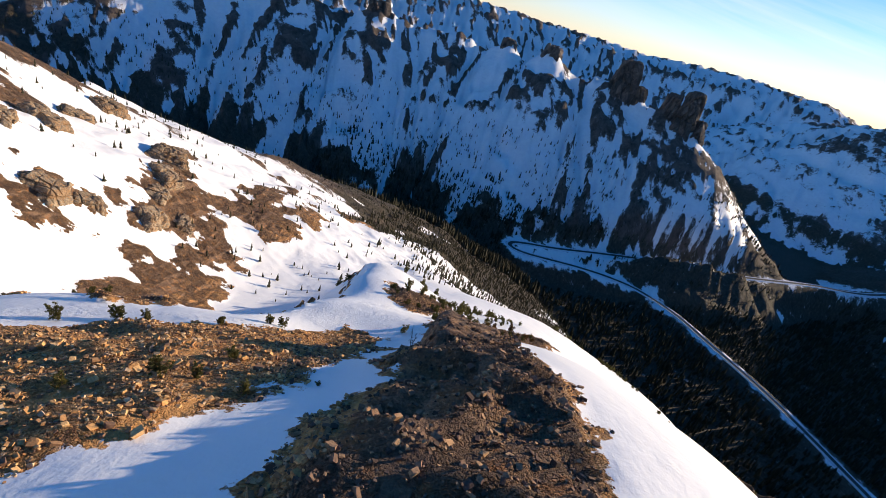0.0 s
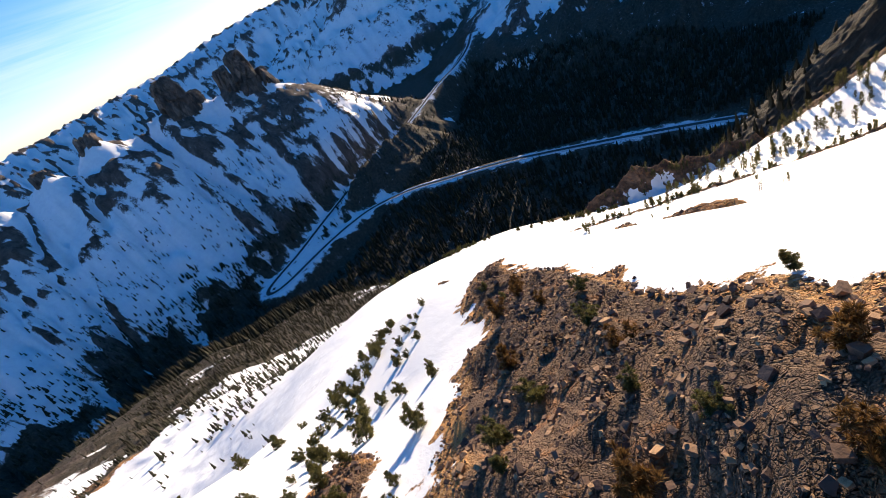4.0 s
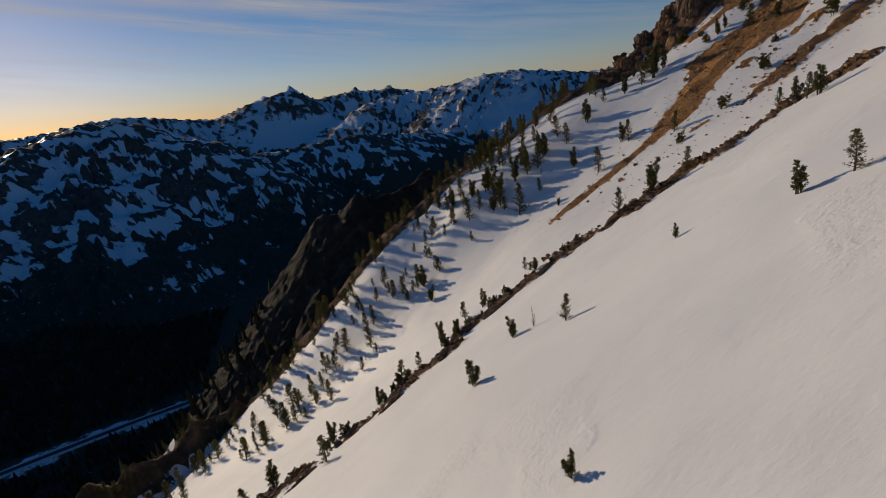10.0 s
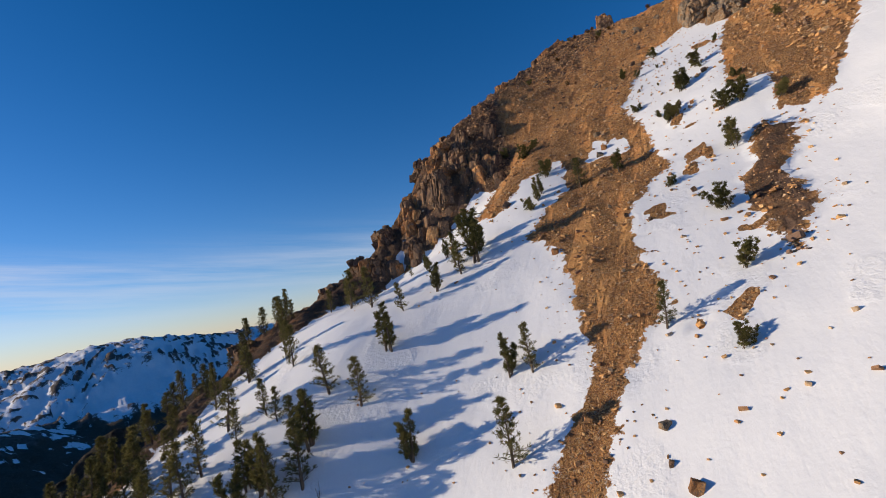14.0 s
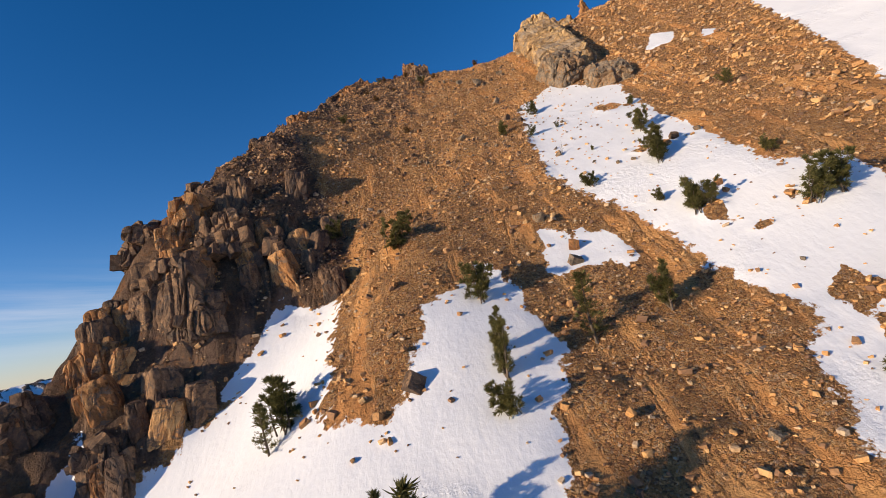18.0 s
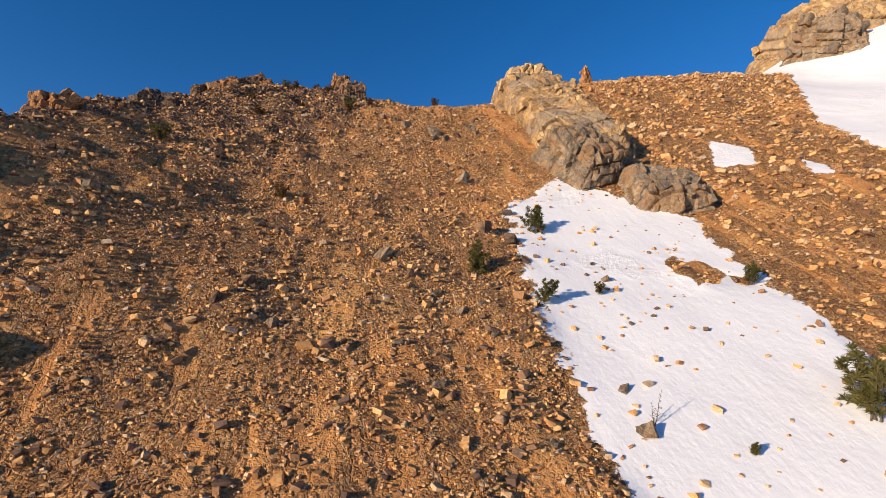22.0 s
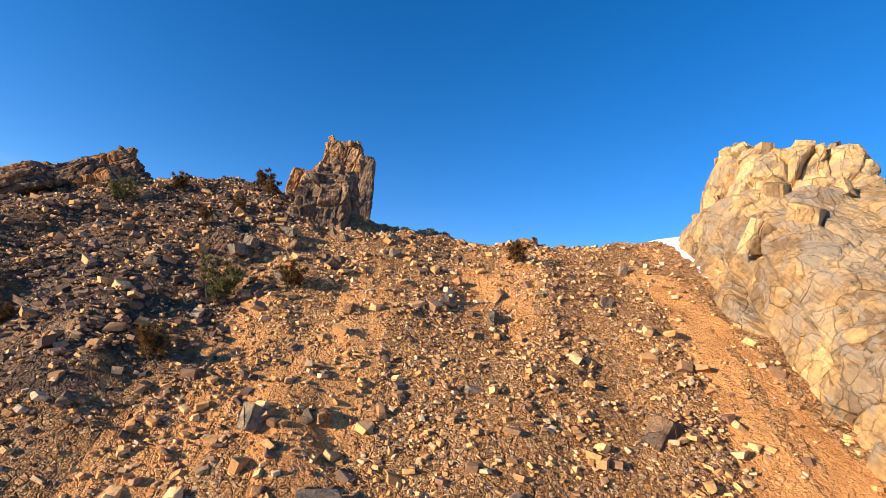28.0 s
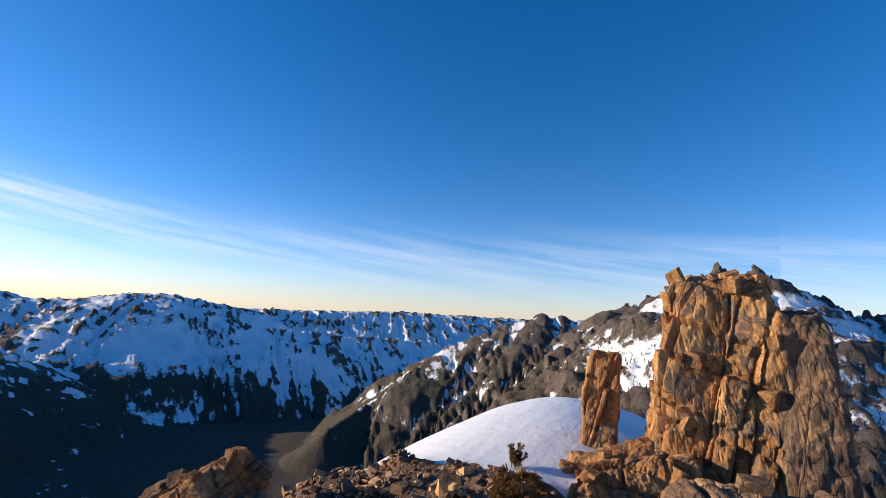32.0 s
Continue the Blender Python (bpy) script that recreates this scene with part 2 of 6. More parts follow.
def perlin(x, y):
    """Gradient noise on arrays, about -0.7 to 0.7."""
    xi, yi = np.floor(x).astype(np.int64), np.floor(y).astype(np.int64)
    fx, fy = x - xi, y - yi
    u, v = fx * fx * fx * (fx * (fx * 6 - 15) + 10), fy * fy * fy * (fy * (fy * 6 - 15) + 10)

    def corner(dx, dy):
        g = GRAD[PERM[(PERM[(xi + dx) & 255] + yi + dy) & 255] & 15]
        return g[..., 0] * (fx - dx) + g[..., 1] * (fy - dy)

    a = corner(0, 0) * (1 - u) + corner(1, 0) * u
    b = corner(0, 1) * (1 - u) + corner(1, 1) * u
    return a * (1 - v) + b * v


def fbm(x, y, size, octaves=4, gain=0.5, shift=0.0):
    total, amp = 0.0, 1.0
    for o in range(octaves):
        k = 2.03 ** o / size
        total = total + amp * perlin(x * k + 17.3 * o + shift, y * k - 9.1 * o + 2 * shift)
        amp *= gain
    return total


def ridged(x, y, size, octaves=4, gain=0.5, shift=0.0):
    total, amp = 0.0, 1.0
    for o in range(octaves):
        k = 2.03 ** o / size
        total = total + amp * (0.45 - np.abs(1.6 * perlin(x * k + 31.7 * o + shift, y * k + 5.9 * o - shift)))
        amp *= gain
    return total


def smooth(a, b, x):
    t = np.clip((x - a) / (b - a), 0, 1)
    return t * t * (3 - 2 * t)


# Lines along which the mountain's own slopes bend.
RIB_CREST = [(-14, -14, 5), (-12, -2, 3.2), (-9.5, 8.5, 0.6), (-9, 16, -3), (-6.5, 24, -8.2), (-3.5, 33, -15), (-1.5, 42, -20.6), (4.5, 52.5, -27.2), (4, 62, -31.8), (1, 75, -41), (3, 96, -56)]
RIB_GULLY = [(-15.5, 8, -1.2), (-14.5, 20, -9.3), (-12, 38, -18.3), (-8.5, 51, -26.2), (-9, 72, -41)]
WEST_SPUR = [(-24, -6, 2), (-20, 10, -3.1), (-20.5, 19.5, -8.9), (-19.5, 31, -14.8), (-20, 42, -20), (-20.5, 51, -23.4), (-24, 60, -31.5), (-25, 75, -38.6)]
WEST_BANK = [(-26.7, 14.1, -7.6), (-33, 20, -11.8), (-26.6, 21.4, -11.2), (-36, 8, -7)]
CORNICE_FOOT = [(-27.5, 31, -20), (-25, 40, -29), (-27.5, 55, -39), (-32, 74, -50)]
WEST_BOWL = [(-46, 26, -26), (-42, 62, -50), (-40, 95, -66), (-88, 107, -71), (-96, 164, -84), (-75, 50, -46)]
EAST_FACE = [(16, 30, -24.5), (24, 48, -37), (30, 53.5, -43), (30, 75, -53.8), (60, 60, -61), (85, 75, -81), (60, 30, -46.2), (45, 8, -28), (78.5, 25, -53.6), (84.5, 40.5, -64.2), (40, 105, -74)]
UPPER_FACE = [(81.6, -4, -39.8), (86.5, -11, -34), (84.9, -33.5, -19.2), (74, -36, -14.6), (60.3, -45.5, -4.6), (45, -30, -8), (25, -66.6, 21.5), (40, -56, 6.5), (20, -30, 2), (0, -40, 14), (5, -80, 34), (68, -64, 7), (59, -66, 9), (48, -67, 12), (45, -88, 0), (62, -90, -8), (25, -98, 14)]
GULLY = [(94.5, 8.7, -49.3), (102, 13.5, -53.6), (107.5, 18, -57), (97, 30.5, -63), (91, 43, -69), (98, 0, -43.6), (95.4, -9.3, -37.6)]
TREE_SLOPE = [(129, 10, -50.2), (130, 20, -55.6), (124, 9, -48.6), (128, 1, -46.8), (114, 4.4, -46.2), (115.8, 14, -51), (110, 27.6, -64), (121, 32.7, -64), (126.5, 36.6, -67.6), (116, 36.5, -69.6), (112, 62, -87)]
SCREE = [(110.4, -11, -36.5), (101.4, -11.8, -35.9), (108.6, -16, -32.4), (93.6, -25.3, -25.7), (100.2, -31.7, -21.6), (107, -35.2, -19), (113.2, -41, -13.6), (101.1, -45.8, -11.4), (90, -52.3, -5.6), (96.8, -50.5, -7.5), (107.6, -53, -5.4)]
SADDLE = [(80, -66, 3.5), (91.3, -62.5, 0.3), (98.5, -60.4, -0.6), (106.6, -59.4, -1.2), (99, -66, 1.4), (103.5, -64, 1.3), (110, -63, 0.9), (105, -70, 3), (111, -80, 2.6), (92, -80, -4), (116, -66, -2), (104, -100, -12), (86, -100, -20)]
EAST_CREST = [(113, -54, -4.2), (117.5, -42, -11.8), (120, -35, -16.8), (123.5, -26.5, -23.4), (126.5, -21.5, -28.4), (128, -17.8, -33.6), (131, -13, -39.8), (133.5, -6.5, -44), (136.8, 4, -48.8), (138.2, 13, -54.6), (140, 29, -62.4), (141, 45, -72.5), (136, 70, -93)]
CLIFF_FOOT = [(112.6, -18, -34.6), (118.5, -12.5, -40), (125.5, -7, -45.6), (117, -2, -43.8)]
EAST_DROP = [(132, -40, -40), (141, -20, -60), (150, 0, -74), (157, 40, -100), (125, -75, -16), (148, 100, -132), (150, 130, -162), (105, 108, -104), (117, 116, -116), (98, 142, -110), (78, 156, -102), (30, 143, -79), (55, 147, -89.5), (67, 146, -94), (84, 130, -98)]
FIN = [(-22, 18, 0), (-20.5, 24, 0), (-19.8, 34, 0), (-20, 42, 0), (-20.5, 51, 0), (-22, 56, 0)]
CONTROL = np.array(RIB_CREST + RIB_GULLY + WEST_SPUR + WEST_BANK + CORNICE_FOOT + WEST_BOWL + EAST_FACE + UPPER_FACE + GULLY + TREE_SLOPE + SCREE + SADDLE + EAST_CREST + CLIFF_FOOT + EAST_DROP, float)


def plate(points, stiff=0.25):
    """Thin plate through the breaklines."""
    n = len(points)
    xy = points[:, :2] / 100
    d2 = ((xy[:, None] - xy[None]) ** 2).sum(-1)
    k = 0.5 * d2 * np.log(d2 + 1e-12)
    p = np.c_[np.ones(n), xy]
    a = np.zeros((n + 3, n + 3))
    a[:n, :n], a[:n, n:], a[n:, :n] = k + 1e-3 * stiff * np.eye(n), p, p.T
    return np.linalg.solve(a, np.r_[points[:, 2], 0, 0, 0])


PLATE = plate(CONTROL)


def line_distance(x, y, line):
    """Distance to a polyline, the height of its nearest point and the way along it."""
    best = np.full(x.shape, 1e9)
    height, run, start = np.zeros(x.shape), np.zeros(x.shape), 0.0
    for (ax, ay, az), (bx, by, bz) in zip(line, line[1:]):
        dx, dy = bx - ax, by - ay
        s = np.clip(((x - ax) * dx + (y - ay) * dy) / (dx * dx + dy * dy), 0, 1)
        d = np.hypot(x - ax - s * dx, y - ay - s * dy)
        closer = d < best
        best = np.where(closer, d, best)
        height = np.where(closer, az + s * (bz - az), height)
        run = np.where(closer, start + s * math.hypot(dx, dy), run)
        start += math.hypot(dx, dy)
    return best, height, run


def near_height(x, y):
    out = PLATE[-3] + PLATE[-2] * x / 100 + PLATE[-1] * y / 100
    for (px, py, _), w in zip(CONTROL, PLATE):
        d2 = ((x - px) ** 2 + (y - py) ** 2) / 1e4
        out = out + w * 0.5 * d2 * np.log(d2 + 1e-12)
    # the drifted snow fin breaks off sharply on its western side
    lip, _, run = line_distance(x, y, FIN)
    west = x < np.interp(y, [p[1] for p in FIN], [p[0] for p in FIN])
    return out - np.where(west, 3.2 * smooth(0.2, 1.6, lip) * smooth(15, 5, lip) * smooth(0, 14, run) * smooth(62, 55, y), 0.0) + 0.9 * np.exp(-(lip / 2.2) ** 2) * smooth(8, 20, run) * smooth(60, 52, y)


# Ridges: vertices along the crest, fall on the sides, roughness.
FLOOR = -385.0
RIDGES = [
    ([(2, 96, -58), (2, 160, -108), (14, 260, -180), (60, 400, -272), (110, 520, -365)], 0.62, 0.03),
    ([(139, 43, -73), (134, 70, -94), (134, 100, -128), (148, 140, -180), (200, 220, -300)], 1.1, 0.03),
    ([(-60, -30, 8), (-115, 40, -8), (-150, 125, -32), (-160, 170, -50), (-168, 230, -80), (-172, 330, -140), (-120, 430, -205), (-60, 520, -290)], 0.5, 0.22),
    ([(-14, -14, 5), (0, -40, 14), (5, -80, 34), (-60, -130, 40), (-140, -180, 45)], 0.6, 0.5),
    ([(104, -100, -12), (112, -160, -50), (120, -260, -110)], 0.55, 0.4),
    ([(125, -75, -14), (200, -110, -70), (300, -150, -160), (420, -180, -270)], 0.62, 0.6),
    # north wall with its towers
    ([(-1250, 900, -150), (-920, 1010, -120), (-716, 1084, -118), (-600, 1180, -78), (-485, 1203, -72), (-400, 1235, -88), (-328, 1253, -48), (-230, 1270, -72), (-130, 1290, -58), (-60, 1290, -75), (-2, 1292, -40), (50, 1292, -78), (107, 1287, -26), (180, 1285, -72), (260, 1262, -62), (340, 1250, -78), (400, 1223, -82), (470, 1200, -98), (529, 1173, -178), (636, 1118, -238), (740, 1080, -310)], 0.85, 0.9),
    # north ranges far behind it
    ([(-2400, 2600, -60), (-1500, 3300, 40), (-700, 3600, 55), (150, 3700, 40), (900, 3600, 30), (1500, 3400, 70), (1900, 3150, 60)], 0.5, 1.2),
    # high range up the valley, north-east
    ([(1500, 2500, -40), (1750, 2250, 55), (2050, 2150, 40), (2250, 1850, -10), (2500, 1500, -40)], 0.55, 1.2),
    # east mountain in shade
    ([(1500, 900, -160), (1750, 820, -60), (1950, 700, -5), (2000, 480, -165), (2050, 120, -190), (2100, -180, -170), (2220, -520, -215), (2400, -820, -260), (2550, -1020, -200)], 0.42, 1.0),
    # far east range
    ([(3400, 2200, -10), (3750, 1650, -10), (4050, 1250, 50), (4250, 620, -45), (4270, 280, 60), (4280, 70, 105), (4300, -150, 10), (4280, -420, 40), (4200, -850, 25), (4000, -1150, -60), (3750, -1450, 45), (3500, -1650, 50), (3150, -2000, -30)], 0.5, 1.2),
    # sharp peaks of the far east range
    ([(4303, 233, 100), (4320, 250, 50)], 0.8, 0.7),
    ([(4306, 24, 160), (4320, 40, 80)], 0.95, 0.7),
    ([(4269, -506, 78), (4290, -520, 20)], 0.7, 0.7),
    ([(4222, -788, 66), (4240, -800, 10)], 0.7, 0.7),
    ([(3986, -1563, 52), (3960, -1620, 35), (3906, -1745, 55), (3850, -1850, 30), (3794, -1966, 25)], 0.7, 1.3),
    # range across the southern valley
    ([(3300, -520, -40), (3100, -950, -10), (2850, -1100, 25), (2650, -1250, 10), (2300, -1500, -100), (2050, -1800, -130), (1750, -2200, -145)], 0.5, 1.1),
    ([(3900, -1900, -30), (3500, -2700, -20), (2900, -3350, 10), (2200, -3950, 0), (1500, -4250, 0)], 0.4, 1.2),
    # jagged lit range to the south
    ([(1150, -1000, -330), (1180, -1260, -255), (1050, -1460, -90), (790, -1640, 28), (640, -1690, 12), (560, -1650, -10), (500, -1610, 70), (400, -1580, 60), (330, -1560, 100), (242, -1523, 168), (200, -1525, 135), (153, -1529, 168), (76, -1530, 92), (-56, -1522, 52), (-170, -1506, 76), (-241, -1492, 70), (-326, -1469, 100), (-430, -1400, 100), (-700, -1250, 90), (-1100, -1100, 120)], 0.72, 1.1),
    ([(-1100, -1100, 120), (-1500, -500, 60), (-1500, 200, 0), (-1250, 900, -150)], 0.6, 1.0),
]


def ridge_distance(x, y, line, fall):
    """Like line_distance, for the stretch of the crest that stands highest here, blended at the bends."""
    total, dist, height, run, start = 0.0, 0.0, 0.0, 0.0, 0.0
    for (ax, ay, az), (bx, by, bz) in zip(line, line[1:]):
        dx, dy = bx - ax, by - ay
        s = np.clip(((x - ax) * dx + (y - ay) * dy) / (dx * dx + dy * dy), 0, 1)
        d = np.hypot(x - ax - s * dx, y - ay - s * dy)
        top = az + s * (bz - az)
        w = np.exp((np.maximum(top - fall * d, -480) - 200) / 9)
        total, dist, height, run = total + w, dist + w * d, height + w * top, run + w * (start + s * math.hypot(dx, dy))
        start += math.hypot(dx, dy)
    return dist / total, height / total, run / total


SHOULDER = [(139, 0, -50), (165, -4, -56), (188, -2, -60), (194, 19, -66), (194, 44, -70), (199, 56, -76), (204, 69, -93), (205, 80, -113)]
RIM = [(93, 127, -104), (104, 118, -98.5), (115, 110, -94), (122, 103.5, -96), (127, 97, -98), (131, 88, -96.5), (134, 80, -94.5)]
ROAD = [(1150, 1180, -318), (1040, 1110, -326), (939, 1074, -334), (844, 1062, -340), (674, 1006, -348), (541, 968, -354), (411, 950, -360), (300, 916, -364), (208, 884, -368), (150, 870, -370), (119, 858, -371), (112, 844, -372), (124, 834, -373), (150, 832, -374), (190, 838, -375), (254, 848, -377), (320, 850, -379), (380, 836, -381), (440, 785, -383), (480, 722, -385), (520, 660, -387), (556, 590, -389), (592, 497, -391), (626, 402, -393), (655, 310, -395), (680, 210, -397), (720, 60, -399), (780, -120, -401)]


def far_height(x, y):
    """Height of the ranges, and how far a place lies on a rib (1) or in a gully (-1)."""
    shape = x.shape
    x, y = x.ravel().astype(np.float32), y.ravel().astype(np.float32)
    reach = np.hypot(x - 50, y - 10)
    out = FLOOR + 10 * fbm(x, y, 420, 3, shift=3.0) - 0.02 * reach
    rib = np.full(x.shape, 0.74)
    sway = 22 * fbm(x, y, 160, 3, 0.55, shift=8.0)
    rough = ridged(x + sway, y - sway, 170, 4, 0.55)
    fine = ridged(x, y, 48, 5, 0.6, shift=4.0)
    for n, (line, fall, crag) in enumerate(RIDGES):
        # only the ground that this ridge can reach
        xs, ys = [p[0] for p in line], [p[1] for p in line]
        box = np.hypot(np.maximum(np.maximum(min(xs) - x, x - max(xs)), 0), np.maximum(np.maximum(min(ys) - y, y - max(ys)), 0))
        can = np.nonzero(max(p[2] for p in line) - fall * box + 60 > out)[0]
        if not len(can):
            continue
        d, top, run = ridge_distance(x[can], y[can], line, fall)
        # the slopes behind the saddle do not reach round the mountain
        if n in (2, 3, 4, 5):
            top = top - 1.0 * np.maximum(x[can] - 88, 0) * smooth(60, 110, y[can])
        pick = np.nonzero(top - fall * d + 55 > out[can])[0]
        if not len(pick):
            continue
        on = can[pick]
        d, top, run, was = d[pick], top[pick], run[pick], out[on]
        size = np.clip((top - FLOOR) / 300, 0.25, 1.2)
        # ribs and couloirs run straight down from the crest
        s = run + 0.8 * sway[on]
        down = ridged(s, 0.22 * d + 40 * n, 85, 3, 0.6, shift=1.7 * n) + 0.45 * ridged(s, 0.3 * d, 31, 2, 0.6, shift=5.0 + n)
        teeth = perlin(run / 41.0 + 7 * n, 0 * d) + 0.7 * perlin(run / 17.0 + 3 * n, 0 * d)
        calm = 1 - smooth(60, 110, y[on]) * smooth(-20, 20, x[on]) if n in (2, 3, 4, 5) else 1.0
        up = top - fall * d * (1 + 0.35 * np.exp(-d / 70.0)) + calm * crag * size * (30 * down * smooth(0, 130, d) + 13 * rough[on] * smooth(40, 300, d) + 15 * teeth * np.exp(-d / 38.0) + 11 * fine[on] * (0.4 + 0.6 * smooth(0, 80, d)))
        rib[on] = np.where(up > was, down + 0.5 * fine[on] + 0.5 * np.exp(-d / 45.0) * fine[on], rib[on])
        k = 10.0
        out[on] = np.maximum(was, up) + k * 0.25 * np.clip(1 - np.abs(was - up) / k, 0, 1) ** 2
    by = np.nonzero((x > 50) & (x < 1220) & (y > -190) & (y < 1250))[0]
    d, level, run = line_distance(x[by], y[by], ROAD)
    out[by] += (level - 1 - out[by]) * smooth(42, 12, d)
    return out.reshape(shape), rib.reshape(shape)


def terrain(x, y):
    """Height of the ground without stones, and the ribs of the ranges."""
    x, y = np.asarray(x, float), np.asarray(y, float)
    blend = smooth(118, 190, np.hypot(x - 52, y - 12) + 1.3 * np.maximum(x - 138, 0))
    out, rib = np.zeros(x.shape), np.zeros(x.shape)
    near, far = blend < 1, blend > 0
    if near.any():
        out[near] = near_height(x[near], y[near]) * (1 - blend[near])
    if far.any():
        high, rib[far] = far_height(x[far], y[far])
        out[far] += high * blend[far]
    # rocky rim along the lower edge of the face
    stand = (x > 75) & (x < 155) & (y > 60) & (y < 150)
    if stand.any():
        d, top, _ = ridge_distance(x[stand], y[stand], RIM, 1.25)
        out[stand] = np.maximum(out[stand], top - 1.25 * d + 2.0 * ridged(x[stand], y[stand], 9, 4, 0.62, 6.0))
    # bare rock shoulder standing out over the valley
    stand = (x > 140) & (x < 330) & (y > -80) & (y < 190)
    if stand.any():
        d, top, _ = ridge_distance(x[stand], y[stand], SHOULDER, 1.1)
        out[stand] = np.maximum(out[stand], top - 1.1 * d + 2.6 * ridged(x[stand], y[stand], 21, 5, 0.66, 3.0))
    return out, rib


def height(x, y):
    return terrain(x, y)[0]

# ---- what lies where on the mountain ----
def inside(x, y, poly):
    """Signed distance to a polygon, positive inside."""
    best = np.full(x.shape, 1e9)
    odd = np.zeros(x.shape, bool)
    for (ax, ay), (bx, by) in zip(poly, poly[1:] + poly[:1]):
        dx, dy = bx - ax, by - ay
        s = np.clip(((x - ax) * dx + (y - ay) * dy) / (dx * dx + dy * dy), 0, 1)
        best = np.minimum(best, np.hypot(x - ax - s * dx, y - ay - s * dy))
        if ay != by:
            odd ^= ((ay > y) != (by > y)) & (x < dx * (y - ay) / (by - ay) + ax)
    return np.where(odd, best, -best)


def along(x, y, line, width):
    return width - line_distance(x, y, [(a, b, 0) for a, b in line])[0]


SCREE_FIELD = [(40, -61), (46, -56), (60.5, -43), (66.6, -30.4), (70.2, -23.3), (76, -13), (80, -6), (83.5, -6.6), (82.7, -11.5), (86, -12.3), (85.4, -20), (85, -25), (83, -34), (88, -40), (93, -37), (95, -28.5), (96.4, -20), (94, -13), (93.3, -8.6), (92, -4.6), (94, -3), (95.2, 0), (95.3, 3), (93, 10), (95, 14), (96.2, 21), (97.3, 28), (99.7, 27), (98.6, 17.7), (97, 14), (98, 10.9), (100.8, 3), (104, 1), (103.5, -2), (101.7, -6), (102.5, -11), (106.2, -10.6), (109, -4.5), (112, -5.8), (112.2, -15.6), (113.5, -18)]
SCREE_TOP = [(118, -22), (122, -30), (121, -45), (122, -58), (118, -68), (104, -69), (95, -67), (88, -66), (80, -70), (50, -72)]
RIB_ROCK = [(-12, -4), (-14, 4), (-13.4, 7), (-12.6, 9.5), (-12.9, 11.5), (-12, 13.6), (-10.8, 15), (-11.3, 20), (-11, 30), (-9, 38), (-5.6, 43), (-3, 45.5), (-1.7, 45), (1.2, 51.5), (9.3, 57.4), (4.3, 48.6), (3, 44), (0.7, 40.3), (-0.9, 37), (-3, 32.6), (-6, 26), (-7.7, 17.5), (-7.4, 13.5), (-6.4, 10.5), (-6.6, 5), (-7.4, -4)]
SPUR_SCREE = [(-15.9, 7.2), (-15.3, 7.5), (-15.1, 8.7), (-14.5, 10.3), (-14, 12.1), (-12.7, 14.2), (-13, 17), (-13.5, 22.7), (-16.4, 24), (-18.9, 19.5), (-22, 16.5), (-25.4, 15.8), (-27, 14), (-36, 6), (-36, -8), (-22, -8), (-17.6, 3.5)]
OUTCROPS = [
    [(-9, 48.5), (-14.2, 42.5), (-16.6, 42), (-14, 36), (-11.3, 37.5), (-8.5, 44)],
    [(30, 55), (29, 49.5), (26, 46), (22, 45), (23, 48), (26, 52)],
    [(24, 56.2), (22.2, 52.8), (20, 52.2), (21.5, 54.8)],
    [(28, 60), (29, 60.5), (33, 71), (31, 72), (28.5, 65)],
    [(84.9, -0.4), (84.1, 5.4), (86.3, 9), (87.9, 2.3), (85.3, -5.5), (82.5, -5)],
]
DOME = [(146, -12), (235, -12), (245, 120), (170, 120), (152, 80), (150, 30)]
ROCK_BANDS = [
    ([(68, 99), (71, 90), (73.5, 80), (76, 70), (78, 60), (82, 51), (84.5, 44), (83.5, 35), (80.5, 30), (79.5, 23)], 1.3),
    ([(77, 22), (76.5, 16), (74, 11)], 0.9),
    ([(28.5, 62), (31.5, 69), (37.5, 80), (38.5, 91), (39.7, 102), (37.4, 111), (36.9, 119)], 0.25),
    ([(-40, 20), (-33, 19.5), (-27, 20.5)], 0.5),
    ([(-36, 25), (-29, 25.5), (-25, 27)], 0.6),
    ([(-22.5, 24), (-21.5, 36), (-22, 48), (-23.5, 58), (-27.5, 74)], 0.9),
]
SNOW_PATCHES = [
    [(99.4, -14.4), (99.6, -13.0), (100.2, -11.2), (97.4, -11.2), (97.3, -12.2)],
    [(97.7, -13.8), (97.2, -11.2), (96.9, -11.2), (97.3, -13.8)],
    [(96.7, -13.0), (96.6, -10.6), (95.7, -10.6), (96.2, -13.0)],
    [(73.5, -41.6), (76.2, -38.4), (74.0, -37.6), (72.0, -39.8)],
    [(116.1, -17.6), (117.5, -15.2), (119.0, -13.2), (114.0, -12.2), (113.2, -15.5)],
    [(124.6, -8.0), (125.8, -11.5), (126.4, -11.0), (126.0, -6.5)],
    [(103.2, -12.2), (103.9, -12.0), (104.0, -10.6), (103.0, -10.6)],
    [(85.6, -57.4), (84.9, -57.2), (83.6, -62), (81.6, -66), (84.6, -65.4), (85.4, -60.5)],
    [(70.5, -36.6), (71.5, -35.2), (70.8, -34.6), (69.8, -36)],
]
WEST_ROCKS = [
    [(-97, 80), (-90, 86.5), (-87, 84), (-84, 68), (-92, 66)],
    [(-86.5, 91.5), (-82, 89), (-73, 102), (-76, 112), (-98, 136), (-108, 142), (-96, 118)],
    [(-70, 60), (-62, 58), (-58, 66), (-66, 70)],
]
CREST_LINE = [(113, -56), (117.5, -42), (123.5, -26.5), (128, -17.8), (131, -13), (134, -5.5), (138, 12), (140, 29), (141, 45), (136, 70)]
